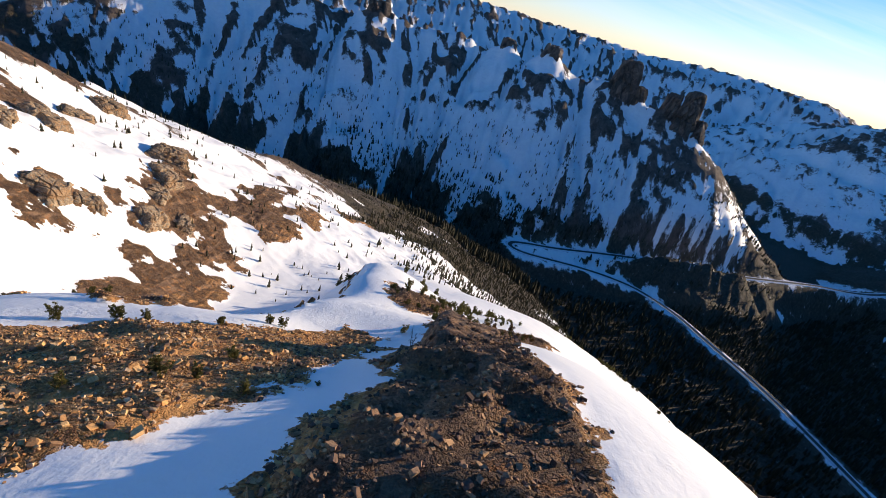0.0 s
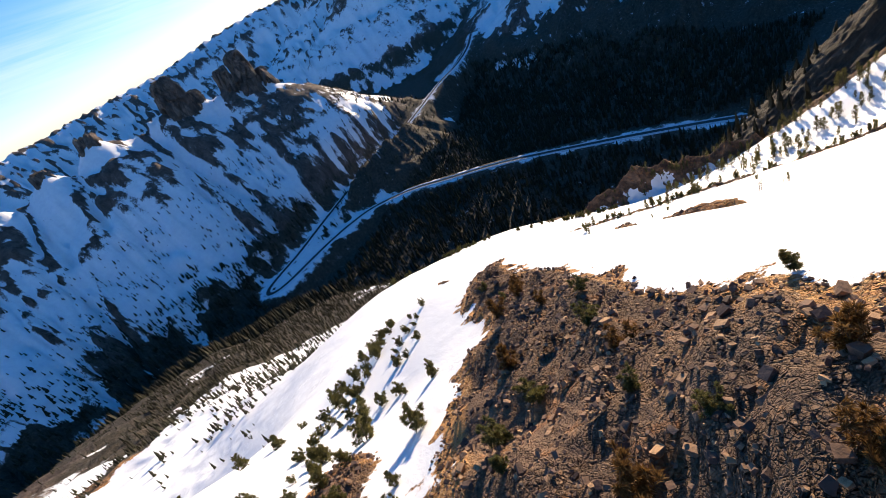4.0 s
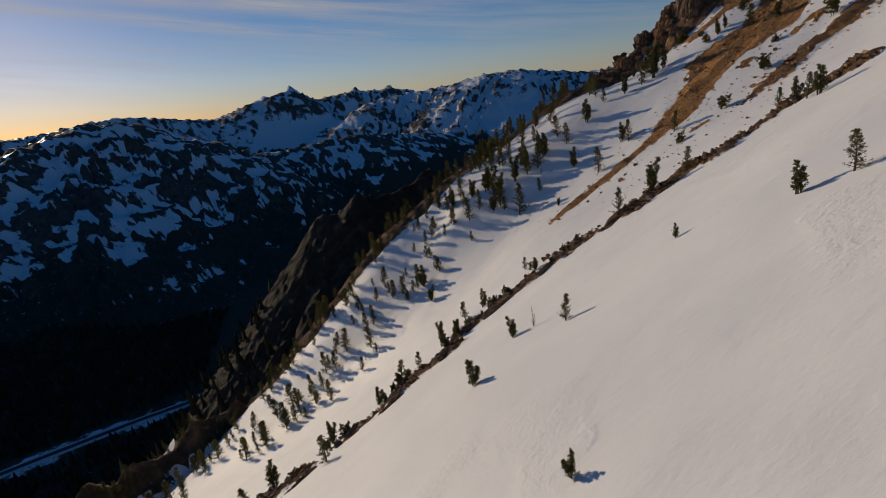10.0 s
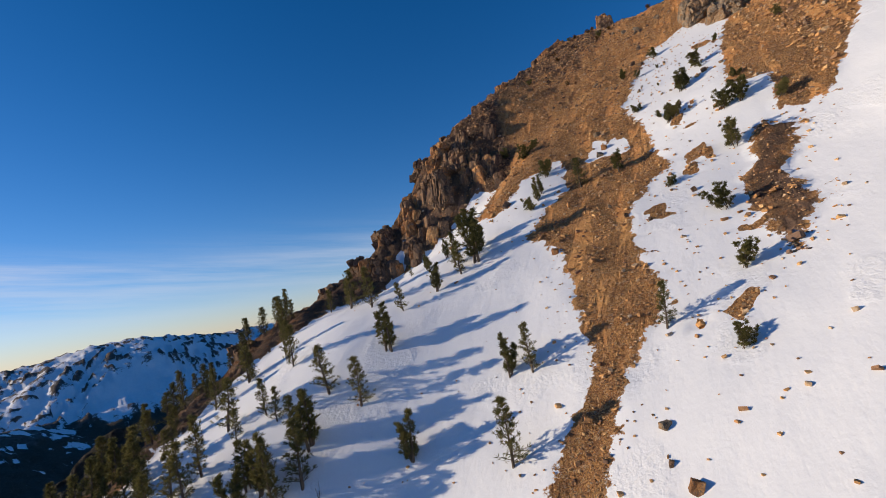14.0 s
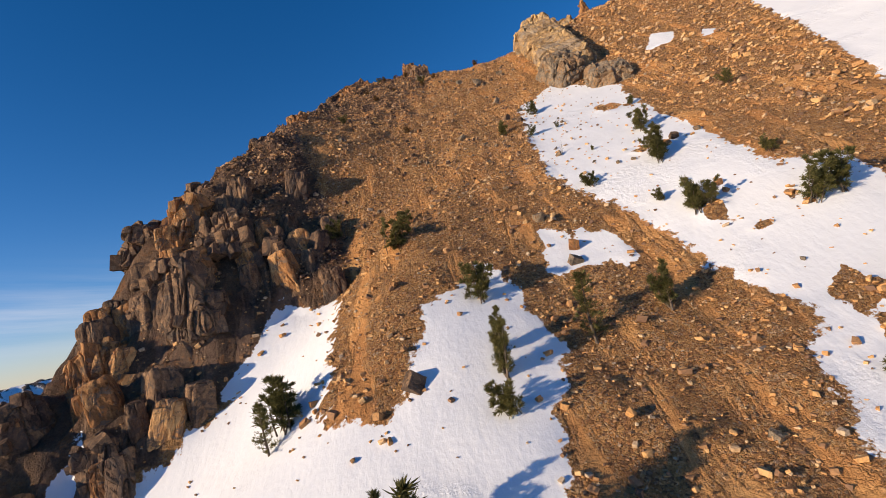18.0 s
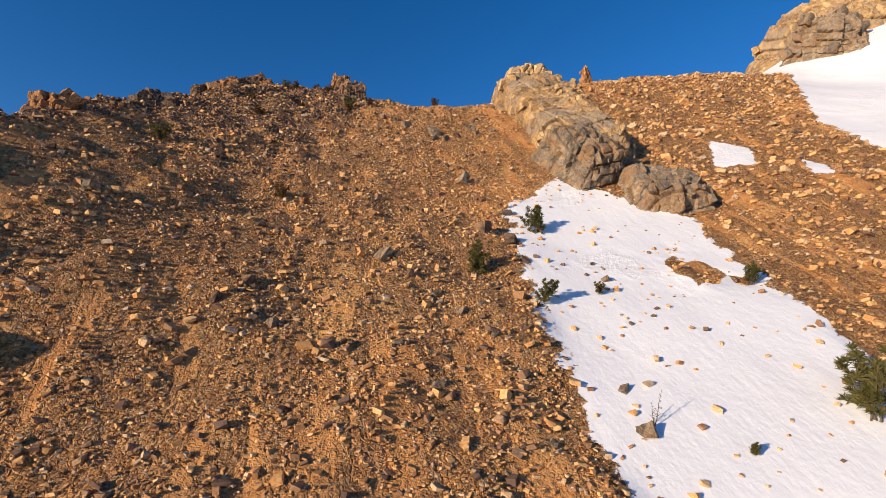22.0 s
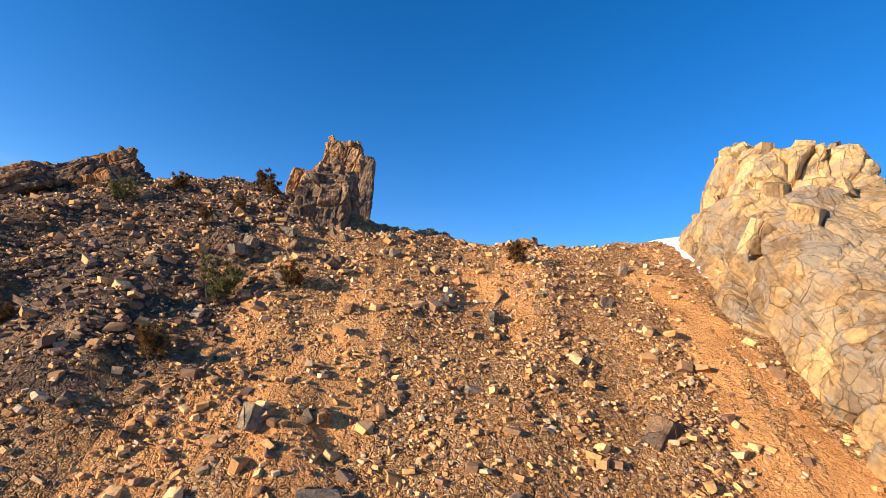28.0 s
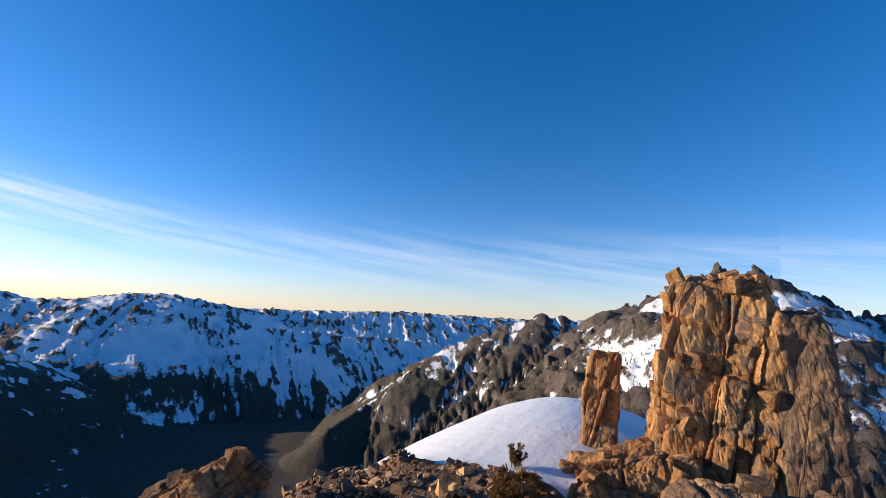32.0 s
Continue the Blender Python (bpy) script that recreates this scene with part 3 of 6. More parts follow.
CLIFF = [(112, -17), (115, -16.5), (118.5, -13), (122, -10.5), (126, -7.5), (131, -3), (136, -6), (130, -18), (124, -28), (120, -38), (118, -40), (116.5, -34), (115, -28), (112, -21)]


def near_cover(x, y, slope):
    """Snow (metres inside) and dark rock on the mountain itself, with some shade painted in."""
    bare = inside(x, y, SCREE_FIELD + SCREE_TOP)
    for poly in [RIB_ROCK, SPUR_SCREE] + OUTCROPS:
        bare = np.maximum(bare, inside(x, y, poly) + 1.1 * fbm(x, y, 3.0, 4, 0.65, 18.0))
    ragged = 2.8 * fbm(x, y, 5, 4, 0.65, 14.0)
    for line, width in ROCK_BANDS:
        bare = np.maximum(bare, along(x, y, line, width) + ragged)
    crest = line_distance(x, y, [(a, b, 0) for a, b in CREST_LINE])[0]
    east = x > np.interp(y, [p[1] for p in CREST_LINE], [p[0] for p in CREST_LINE])
    drop = np.where(east, crest + 1.5, 1.5 + 6.5 * smooth(-16, -4, y) + 2.5 * fbm(x, y, 6, 2, shift=9.0) * smooth(-16, -4, y) - crest)
    bare = np.where((y > -62) & (y < 120), np.maximum(bare, np.where(east & (crest > 30), -5 + 30 * (slope - 0.95), drop)), bare)
    bare = np.maximum(bare, inside(x, y, CLIFF))
    bare = np.maximum(bare, along(x, y, [p[:2] for p in RIM], 4.0) + 2.2 * ragged)
    bare = np.maximum(bare, inside(x, y, DOME))
    for poly in WEST_ROCKS:
        bare = np.maximum(bare, 0.6 * inside(x, y, poly) - 0.8 + 5.5 * fbm(x, y, 7, 4, 0.7, 4.0))
    near_snow = -bare
    spotty = smooth(-2, 3, inside(x, y, [(82, -36), (90, -40), (97, -24), (97, 4), (92, 22), (86, 14), (84, -8)]))
    near_snow = np.where(spotty > 0, np.minimum(near_snow, 1.5 + 4 * (1 - spotty) - 11 * np.maximum(0, fbm(x, y, 3.4, 3, 0.55, 33.0) - 0.27)), near_snow)
    for poly in SNOW_PATCHES:
        near_snow = np.maximum(near_snow, 2.2 * inside(x, y, poly) + 0.5)
    # patches west of the rib
    west = smooth(-40, -70, x)
    near_snow = np.minimum(near_snow, np.where(west > 0, 3.4 - west * 14 * fbm(x, y, 45, 5, 0.62, shift=2.0), 9))
    dark = smooth(-2.5, 1.5, drop)
    dark = np.maximum(dark, smooth(0, 1.2, inside(x, y, RIB_ROCK)) * 0.85)
    dark = np.maximum(dark, smooth(-1, 1.5, np.maximum(inside(x, y, CLIFF), inside(x, y, DOME))))
    for line, width in ROCK_BANDS:
        dark = np.maximum(dark, 0.8 * smooth(-1, 1, along(x, y, line, width) + ragged))
    for poly in OUTCROPS:
        dark = np.maximum(dark, 0.75 * smooth(-1, 1, inside(x, y, poly)))
    dark = np.maximum(dark, 0.75 * west)
    dark = np.maximum(dark, smooth(-4, 0, along(x, y, [p[:2] for p in RIM], 4.0)))
    # upper scree by the crest is darker: dark rubble, and partly painted shade
    dark = np.maximum(dark, 0.62 * smooth(99, 106, x) * smooth(-36, -46, y) * smooth(-78, -70, y))
    # round the spire the ground's shade is put into the dark mask
    dark = np.maximum(dark, 0.75 * smooth(98, 104, x) * smooth(-46, -54, y) * smooth(-78, -70, y))
    # pale yellow sand on the saddle
    dark = dark - 1.1 * smooth(0, 3.5, inside(x, y, [(91, -46), (98, -47), (99.5, -56), (102, -64), (92, -67), (82, -64), (85, -54)]))
    return near_snow, dark


def cover(x, y, z, slope, rib):
    """Fields for snow (metres inside), dark rock, forest with painted shade, and distance."""
    reach = np.hypot(x - 52, y - 12)
    far = smooth(150, 330, reach)
    near_snow, dark = np.zeros(x.shape), np.ones(x.shape)
    close = reach < 330
    if close.any():
        near_snow[close], dark[close] = near_cover(x[close], y[close], slope[close])
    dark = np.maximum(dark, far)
    patch = fbm(x, y, 55, 4, 0.6, shift=6.0)
    # bare ribs and couloirs of the northern wall; the eastern slopes are broken, with thin streaks of snow
    north = smooth(650, 800, y) * smooth(900, 700, x)
    east = smooth(700, 1100, x) * smooth(-900, -500, y) * smooth(1150, 800, y)
    streak = fbm(x, y, 55, 5, 0.75, shift=15.0)
    far_snow = 2.3 - 1.5 * smooth(-280, -120, z) + 2.2 * patch - (9 + 4 * north) * (rib - 0.74) - 3.5 * np.clip(slope - 1.25, 0, 1.2) - 1.9 * smooth(-700, -1100, y) * smooth(-10, 60, z) - 4 * smooth(-270, -345, z)
    far_snow = far_snow - east * smooth(3400, 2400, x) * (1.4 + 1.8 * smooth(-60, -240, z) + 10 * streak) - 0.7 * east * smooth(2400, 3400, x)
    far_snow = far_snow - 2.2 * smooth(-500, -900, y) * smooth(250, 600, x) * smooth(1400, 1200, x) * smooth(70, -60, z)
    snow = near_snow * (1 - far) + far_snow * far
    # forest on the low slopes
    line = -205 + 40 * patch + 95 * smooth(-650, -1000, y) * smooth(1500, 1200, x) * smooth(250, 480, x) - 110 * smooth(820, 950, y) - 70 * smooth(800, 1200, x)
    wood_and_shade = smooth(line + 60, line - 40, z) * (1 - smooth(0.95, 1.3, slope))
    wood_and_shade = np.maximum(wood_and_shade, 0.9 * far * smooth(-300, -350, z))
    # shade on the rock shoulder, painted in with the forest brown
    wood_and_shade = np.maximum(wood_and_shade, 0.75 * smooth(0, 12, inside(x, y, DOME)))
    shoulder = smooth(-30, 45, inside(x, y, [(-10, 142), (28, 154), (70, 164), (96, 200), (190, 420), (330, 640), (300, 800), (-160, 860), (-260, 560), (-150, 410), (-100, 300), (-60, 190), (-36, 160)]) + 50 * fbm(x, y, 70, 4, 0.6, 21.0))
    wood_and_shade = np.maximum(wood_and_shade, shoulder)
    snow = snow - np.maximum(far, shoulder) * wood_and_shade * (8 - 5.8 * smooth(800, 1200, x)) * (0.95 + 1.3 * fbm(x, y, 90, 5, 0.65, shift=12.0))
    by = (x > 50) & (x < 1220) & (y > -190) & (y < 1250)
    if by.any():
        bx, b_y = x[by], y[by]
        # a meadow inside the hairpin, and a mottled strip beside the road
        meadow = 0.5 + smooth(-30, 15, inside(bx, b_y, [(105, 850), (130, 872), (260, 905), (420, 948), (560, 972), (500, 900), (420, 800), (360, 842), (250, 846), (140, 830)]))
        snow[by] = np.maximum(snow[by], meadow * 3.4 * smooth(34, 10, line_distance(bx, b_y, ROAD)[0] * (1.7 - 0.6 * meadow)) * (1 + 2.6 * fbm(bx, b_y, 40, 4, 0.65)) - 1.5)
    return snow, dark, wood_and_shade, far


def detail(x, y, z, snow, dark, far):
    """Broken ground where it is bare, soft drifts where it is snow."""
    bare = smooth(0.4, -0.6, snow)
    crag = 1.3 * smooth(0, 2.5, inside(x, y, CLIFF)) * ridged(x + 0.35 * z, y + 0.35 * z, 5.0, 5, 0.66, 2.0)
    return (1 - far) * (bare * (0.5 * fbm(x, y, 3.2, 4, 0.6) + np.maximum(dark, 0) * 0.9 * ridged(x, y, 4.5, 4, 0.6, 7.0) + crag) + (1 - bare) * 0.22 * fbm(x, y, 9, 3, 0.5, 3.0))


def surface(x, y):
    """Height of the finished ground and its cover at scattered places."""
    x, y = np.asarray(x, float), np.asarray(y, float)
    e = 0.6
    z, rib = terrain(x, y)
    slope = np.hypot(height(x + e, y) - z, height(x, y + e) - z) / e
    snow, dark, wood_and_shade, far = cover(x, y, z, slope, rib)
    return z + detail(x, y, z, snow, dark, far), snow, dark, wood_and_shade


def make_sheet():
    """The ground, one sheet from the mountain to the horizon."""
    cx, cy = 55.0, 2.0
    radii = [0.0]
    step = 0.5
    while radii[-1] < 4880:
        r = radii[-1]
        step = 0.55 if r < 150 else max(0.55, 0.0135 * (r - 150) + 0.55 if r < 900 else 0.0118 * r)
        radii.append(r + step)
    radii = np.array(radii[1:])
    count = 1400
    angles = np.arange(count) * 2 * math.pi / count
    rr, aa = np.meshgrid(radii, angles, indexing="ij")
    x, y = cx + rr * np.sin(aa), cy + rr * np.cos(aa)
    z, rib = terrain(x, y)
    gz_r = np.gradient(z, axis=0) / np.gradient(rr, axis=0)
    gz_a = (np.roll(z, -1, 1) - np.roll(z, 1, 1)) / (2 * rr * 2 * math.pi / count)
    slope = np.hypot(gz_r, gz_a)
    snow, dark, wood_and_shade, far = cover(x, y, z, slope, rib)
    z = z + detail(x, y, z, snow, dark, far)
    rows = len(radii)
    verts = np.empty((rows * count + 1, 3))
    verts[:-1] = np.stack([x, y, z], -1).reshape(-1, 3)
    verts[-1] = (cx, cy, float(height(np.array([cx]), np.array([cy]))[0]))
    i = np.arange(count)
    j = (i + 1) % count
    base = (np.arange(rows - 1) * count)[:, None]
    quads = np.stack([base + i, base + j, base + count + j, base + count + i], -1).reshape(-1, 4)[:, ::-1]
    mesh = bpy.data.meshes.new("ground")
    mesh.vertices.add(len(verts))
    mesh.vertices.foreach_set("co", verts.ravel())
    nq = len(quads)
    tris = np.stack([np.full(count, rows * count), j, i], -1)
    mesh.loops.add(nq * 4 + count * 3)
    mesh.loops.foreach_set("vertex_index", np.r_[quads.ravel(), tris.ravel()].astype(np.int32))
    mesh.polygons.add(nq + count)
    mesh.polygons.foreach_set("loop_start", np.r_[np.arange(nq) * 4, nq * 4 + np.arange(count) * 3].astype(np.int32))
    mesh.polygons.foreach_set("use_smooth", np.ones(nq + count, bool))
    mesh.update(calc_edges=True)
    for name, field in (("snow", snow), ("dark", dark), ("wood_and_shade", wood_and_shade), ("far", far)):
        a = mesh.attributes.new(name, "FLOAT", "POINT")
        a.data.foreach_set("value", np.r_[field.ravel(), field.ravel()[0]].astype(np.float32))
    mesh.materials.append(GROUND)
    return tagged(new("ground", mesh), "snowy mountain ground with ochre scree and dark rock", "ground", kind="structure")


ground = make_sheet()

# ---- rock, wood and needles ----
def rock_material(name, low, mid, high, stain, size=1.0):
    """Jointed rock: stained faces split by dark cracks, with flat broken facets."""
    m = Nodes(name)
    tint = m.random()
    warp = m.add("ShaderNodeTexNoise")
    warp.inputs["Scale"].default_value, warp.inputs["Detail"].default_value = 0.9 / size, 3.0
    m.link(m.place(), warp.inputs["Vector"])
    bend = m.add("ShaderNodeVectorMath")
    bend.operation = "MULTIPLY_ADD"
    m.link(warp.outputs["Color"], bend.inputs[0])
    bend.inputs[1].default_value = (0.55 * size, 0.55 * size, 0.3 * size)
    m.link(m.place(), bend.inputs[2])
    tall = m.add("ShaderNodeVectorMath")
    tall.operation = "MULTIPLY"
    m.link(bend.outputs[0], tall.inputs[0])
    tall.inputs[1].default_value = (1.0, 1.0, 0.4)
    joint = tall.outputs[0]

    def facet(step):
        hue = m.add("ShaderNodeSeparateColor")
        m.link(m.cells(step * size, joint, out="Color"), hue.inputs[0])
        return hue.outputs[0], hue.outputs[1]

    big, small = m.noise(1.6 * size, 5, 0.62, lump=0.6), m.noise(0.12 * size, 5, 0.75)
    step_a, hue_a = facet(0.75)
    step_b, hue_b = facet(0.24)
    f = m.maths("ADD", m.maths("MULTIPLY", big, 0.62), m.maths("MULTIPLY", small, 0.38))
    f = m.maths("ADD", f, m.maths("MULTIPLY", m.maths("SUBTRACT", tint, 0.5), 0.14))
    f = m.maths("ADD", f, m.maths("MULTIPLY", m.maths("SUBTRACT", hue_a, 0.5), 0.16))
    f = m.maths("ADD", f, m.maths("MULTIPLY", m.maths("SUBTRACT", hue_b, 0.5), 0.10))
    c = m.ramp(f, [(0.34, low), (0.5, mid), (0.66, high)])
    c = m.mix(m.span(m.noise(0.9 * size, 6, 0.7, lump=1.2), 0.52, 0.58, 0.0, 0.85), c, stain)
    c = m.mix(m.span(m.noise(3.4 * size, 5, 0.65, lump=0.8), 0.52, 0.58, 0.0, 0.5), c, stain)
    lichen = m.span(m.noise(0.3 * size, 7, 0.8), 0.56, 0.66, 0.0, 0.7)
    c = m.mix(lichen, c, (0.07, 0.065, 0.05))
    wide, thin = m.cells(0.75 * size, joint, "DISTANCE_TO_EDGE"), m.cells(0.24 * size, joint, "DISTANCE_TO_EDGE")
    split = m.maths("MULTIPLY", m.span(wide, 0.0, 0.022, 0.0, 1.0), m.span(thin, 0.0, 0.04, 0.6, 1.0))
    c = m.mix(m.maths("MULTIPLY", m.maths("SUBTRACT", 1.0, split), m.span(m.noise(1.1 * size, 3, 0.5), 0.52, 0.66, 0.0, 0.6)), c, (0.035, 0.027, 0.022))
    relief = m.maths("ADD", m.maths("ADD", m.maths("MULTIPLY", step_a, 0.09 * size), m.maths("MULTIPLY", step_b, 0.09 * size)), m.maths("MULTIPLY", split, 0.05 * size))
    n = m.bump(relief, 0.8, 1.0)
    n = m.bump(m.noise(0.14 * size, 7, 0.78), 0.9, 0.07 * size, n)
    return m.done(m.surface(c, 0.9, n, 0.15))


WARM_ROCK = rock_material("warm_rock", (0.16, 0.075, 0.036), (0.43, 0.205, 0.082), (0.66, 0.38, 0.165), (0.19, 0.14, 0.105))
TAN_ROCK = rock_material("tan_rock", (0.23, 0.145, 0.08), (0.54, 0.345, 0.16), (0.74, 0.52, 0.26), (0.34, 0.275, 0.205), 1.4)
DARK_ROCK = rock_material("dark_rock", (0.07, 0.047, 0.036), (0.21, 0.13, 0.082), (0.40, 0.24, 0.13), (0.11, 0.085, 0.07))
GREY_ROCK = rock_material("grey_rock", (0.09, 0.075, 0.062), (0.23, 0.185, 0.14), (0.40, 0.31, 0.21), (0.32, 0.18, 0.085), 0.7)


BROWN_ROCK = rock_material("brown_rock", (0.10, 0.062, 0.042), (0.24, 0.145, 0.09), (0.42, 0.26, 0.15), (0.13, 0.10, 0.08), 0.5)
FAR_ROCK = rock_material("far_rock", (0.06, 0.05, 0.045), (0.15, 0.12, 0.098), (0.25, 0.20, 0.165), (0.08, 0.068, 0.06), 16.0)


def stone_material():
    m = Nodes("scree_stone")
    r = m.add("ShaderNodeNewGeometry").outputs["Random Per Island"]
    c = m.ramp(r, [(0.0, (0.17, 0.10, 0.07)), (0.2, (0.34, 0.19, 0.10)), (0.5, (0.60, 0.31, 0.115)), (0.8, (0.74, 0.45, 0.20)), (1.0, (0.56, 0.43, 0.30))])
    c = m.mix(m.span(m.noise(0.09, 4, 0.7), 0.42, 0.66, 0.0, 0.5), c, (0.13, 0.085, 0.06))
    return m.done(m.surface(c, 0.9, m.bump(m.noise(0.05, 3, 0.6), 0.5, 0.02), 0.15))


def dark_stone_material():
    m = Nodes("dark_scree_stone")
    r = m.add("ShaderNodeNewGeometry").outputs["Random Per Island"]
    c = m.ramp(r, [(0.0, (0.065, 0.044, 0.036)), (0.35, (0.165, 0.105, 0.078)), (0.7, (0.32, 0.195, 0.12)), (1.0, (0.52, 0.32, 0.17))])
    c = m.mix(m.span(m.noise(0.09, 4, 0.7), 0.45, 0.66, 0.0, 0.5), c, (0.06, 0.05, 0.042))
    return m.done(m.surface(c, 0.9, m.bump(m.noise(0.05, 3, 0.6), 0.5, 0.02), 0.15))


STONE, DARK_STONE = stone_material(), dark_stone_material()


def needle_material(name, a, b, c):
    m = Nodes(name)
    r = m.add("ShaderNodeNewGeometry").outputs["Random Per Island"]
    f = m.maths("ADD", m.maths("MULTIPLY", r, 0.75), m.maths("MULTIPLY", m.random(), 0.25))
    color = m.ramp(f, [(0.0, a), (0.55, b), (1.0, c)])
    thin, blend = m.add("ShaderNodeBsdfTranslucent"), m.add("ShaderNodeMixShader")
    m.link(color, thin.inputs["Color"])
    blend.inputs[0].default_value = 0.35
    m.link(m.surface(color, 0.65, None, 0.2).outputs[0], blend.inputs[1])
    m.link(thin.outputs[0], blend.inputs[2])
    return m.done(blend)


NEEDLES = needle_material("pine_needles", (0.045, 0.052, 0.018), (0.135, 0.125, 0.042), (0.25, 0.205, 0.07))
TURF = needle_material("dry_heather", (0.07, 0.035, 0.012), (0.16, 0.082, 0.025), (0.22, 0.13, 0.045))
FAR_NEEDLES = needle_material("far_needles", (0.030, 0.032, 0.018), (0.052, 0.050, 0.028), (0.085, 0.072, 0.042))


def bark_material():
    m = Nodes("bark")
    c = m.ramp(m.noise(0.07, 4, 0.7), [(0.3, (0.06, 0.045, 0.035)), (0.7, (0.20, 0.155, 0.12))])
    return m.done(m.surface(c, 0.9, m.bump(m.noise(0.04, 3, 0.6), 0.6, 0.02), 0.1))


BARK = bark_material()


# ---- shapes ----
def mesh_of(name, verts, faces, material, smooth_shade=False):
    mesh = bpy.data.meshes.new(name)
    mesh.from_pydata([tuple(v) for v in verts], [], faces)
    mesh.materials.append(material)
    if smooth_shade:
        mesh.polygons.foreach_set("use_smooth", [True] * len(mesh.polygons))
    mesh.update()
    return mesh


def heap(name, verts, faces, material):
    """One large mesh from arrays of corners and triangles."""
    mesh = bpy.data.meshes.new(name)
    mesh.vertices.add(len(verts))
    mesh.vertices.foreach_set("co", np.ascontiguousarray(verts, np.float32).ravel())
    mesh.loops.add(len(faces) * 3)
    mesh.loops.foreach_set("vertex_index", np.ascontiguousarray(faces, np.int32).ravel())
    mesh.polygons.add(len(faces))
    mesh.polygons.foreach_set("loop_start", np.arange(len(faces), dtype=np.int32) * 3)
    mesh.polygons.foreach_set("use_smooth", np.zeros(len(faces), bool))
    mesh.update(calc_edges=True)
    mesh.materials.append(material)
    return mesh


def part(name, mesh, parent, m=None, label=""):
    ob = new(name, mesh)
    ob.parent = parent
    if m is not None:
        ob.matrix_local = m
    return tagged(ob, label)


def hull(seed, count=11, flat=0.7, rough=0.0):
    """Corners and triangles of a sharp broken stone about one metre across: a skewed slab with corners split off."""
    rng = random.Random(seed)
    half = Vector((0.5, rng.uniform(0.30, 0.48), 0.5 * flat * rng.uniform(0.6, 1.15)))
    skew, wedge = rng.uniform(-0.35, 0.35), rng.uniform(0.0, 0.45)
    bm = bmesh.new()
    chop = rng.sample(range(8), max(1, count - 8))
    for k in range(8):
        c = Vector(((k & 1) * 2 - 1, ((k >> 1) & 1) * 2 - 1, ((k >> 2) & 1) * 2 - 1))
        spots = [c]
        if k in chop:
            f = rng.uniform(0.3, 0.9)
            spots = [Vector((c.x * (1 - f), c.y, c.z)), Vector((c.x, c.y * (1 - f * 0.8), c.z)), Vector((c.x, c.y, c.z * (1 - f)))]
        for p in spots:
            p = p + Vector([rng.uniform(-1, 1) * (0.14 + rough) for _ in range(3)])
            bm.verts.new((p.x * half.x + skew * p.z * half.z, p.y * half.y * (1 - wedge * p.x * 0.5), p.z * half.z * (1 + wedge * p.x * 0.6)))
    res = bmesh.ops.convex_hull(bm, input=bm.verts[:])
    bmesh.ops.delete(bm, geom=[g for g in res["geom_interior"] if isinstance(g, bmesh.types.BMVert)], context="VERTS")
    bmesh.ops.triangulate(bm, faces=bm.faces[:])
    bm.verts.index_update()
    verts = np.array([v.co[:] for v in bm.verts])
    faces = np.array([[v.index for v in f.verts] for f in bm.faces])
    bm.free()
    return verts, faces


def boulder_mesh(seed, material):
    """A weathered block with broken faces and worn edges."""
    rng = random.Random(seed)
    verts, faces = hull(seed, 11, rng.uniform(0.8, 1.2))
    bm = bmesh.new()
    vs = [bm.verts.new(v) for v in verts]
    for f in faces:
        bm.faces.new([vs[i] for i in f])
    bmesh.ops.dissolve_limit(bm, angle_limit=radians(9), verts=bm.verts[:], edges=bm.edges[:])
    bmesh.ops.bevel(bm, geom=bm.edges[:], offset=0.016, segments=1, affect="EDGES", profile=0.6)
    bmesh.ops.triangulate(bm, faces=bm.faces[:])
    bmesh.ops.subdivide_edges(bm, edges=bm.edges[:], cuts=1, use_grid_fill=True)
    for v in bm.verts:
        v.co += v.co.normalized() * (0.035 * noise.fractal(v.co * 3.1 + Vector((seed, 0, 0)), 1, 2, 4) + 0.035 * noise.cell(v.co * 5))
    mesh = bpy.data.meshes.new("boulder")
    bm.to_mesh(mesh)
    bm.free()
    mesh.materials.append(material)
    return mesh


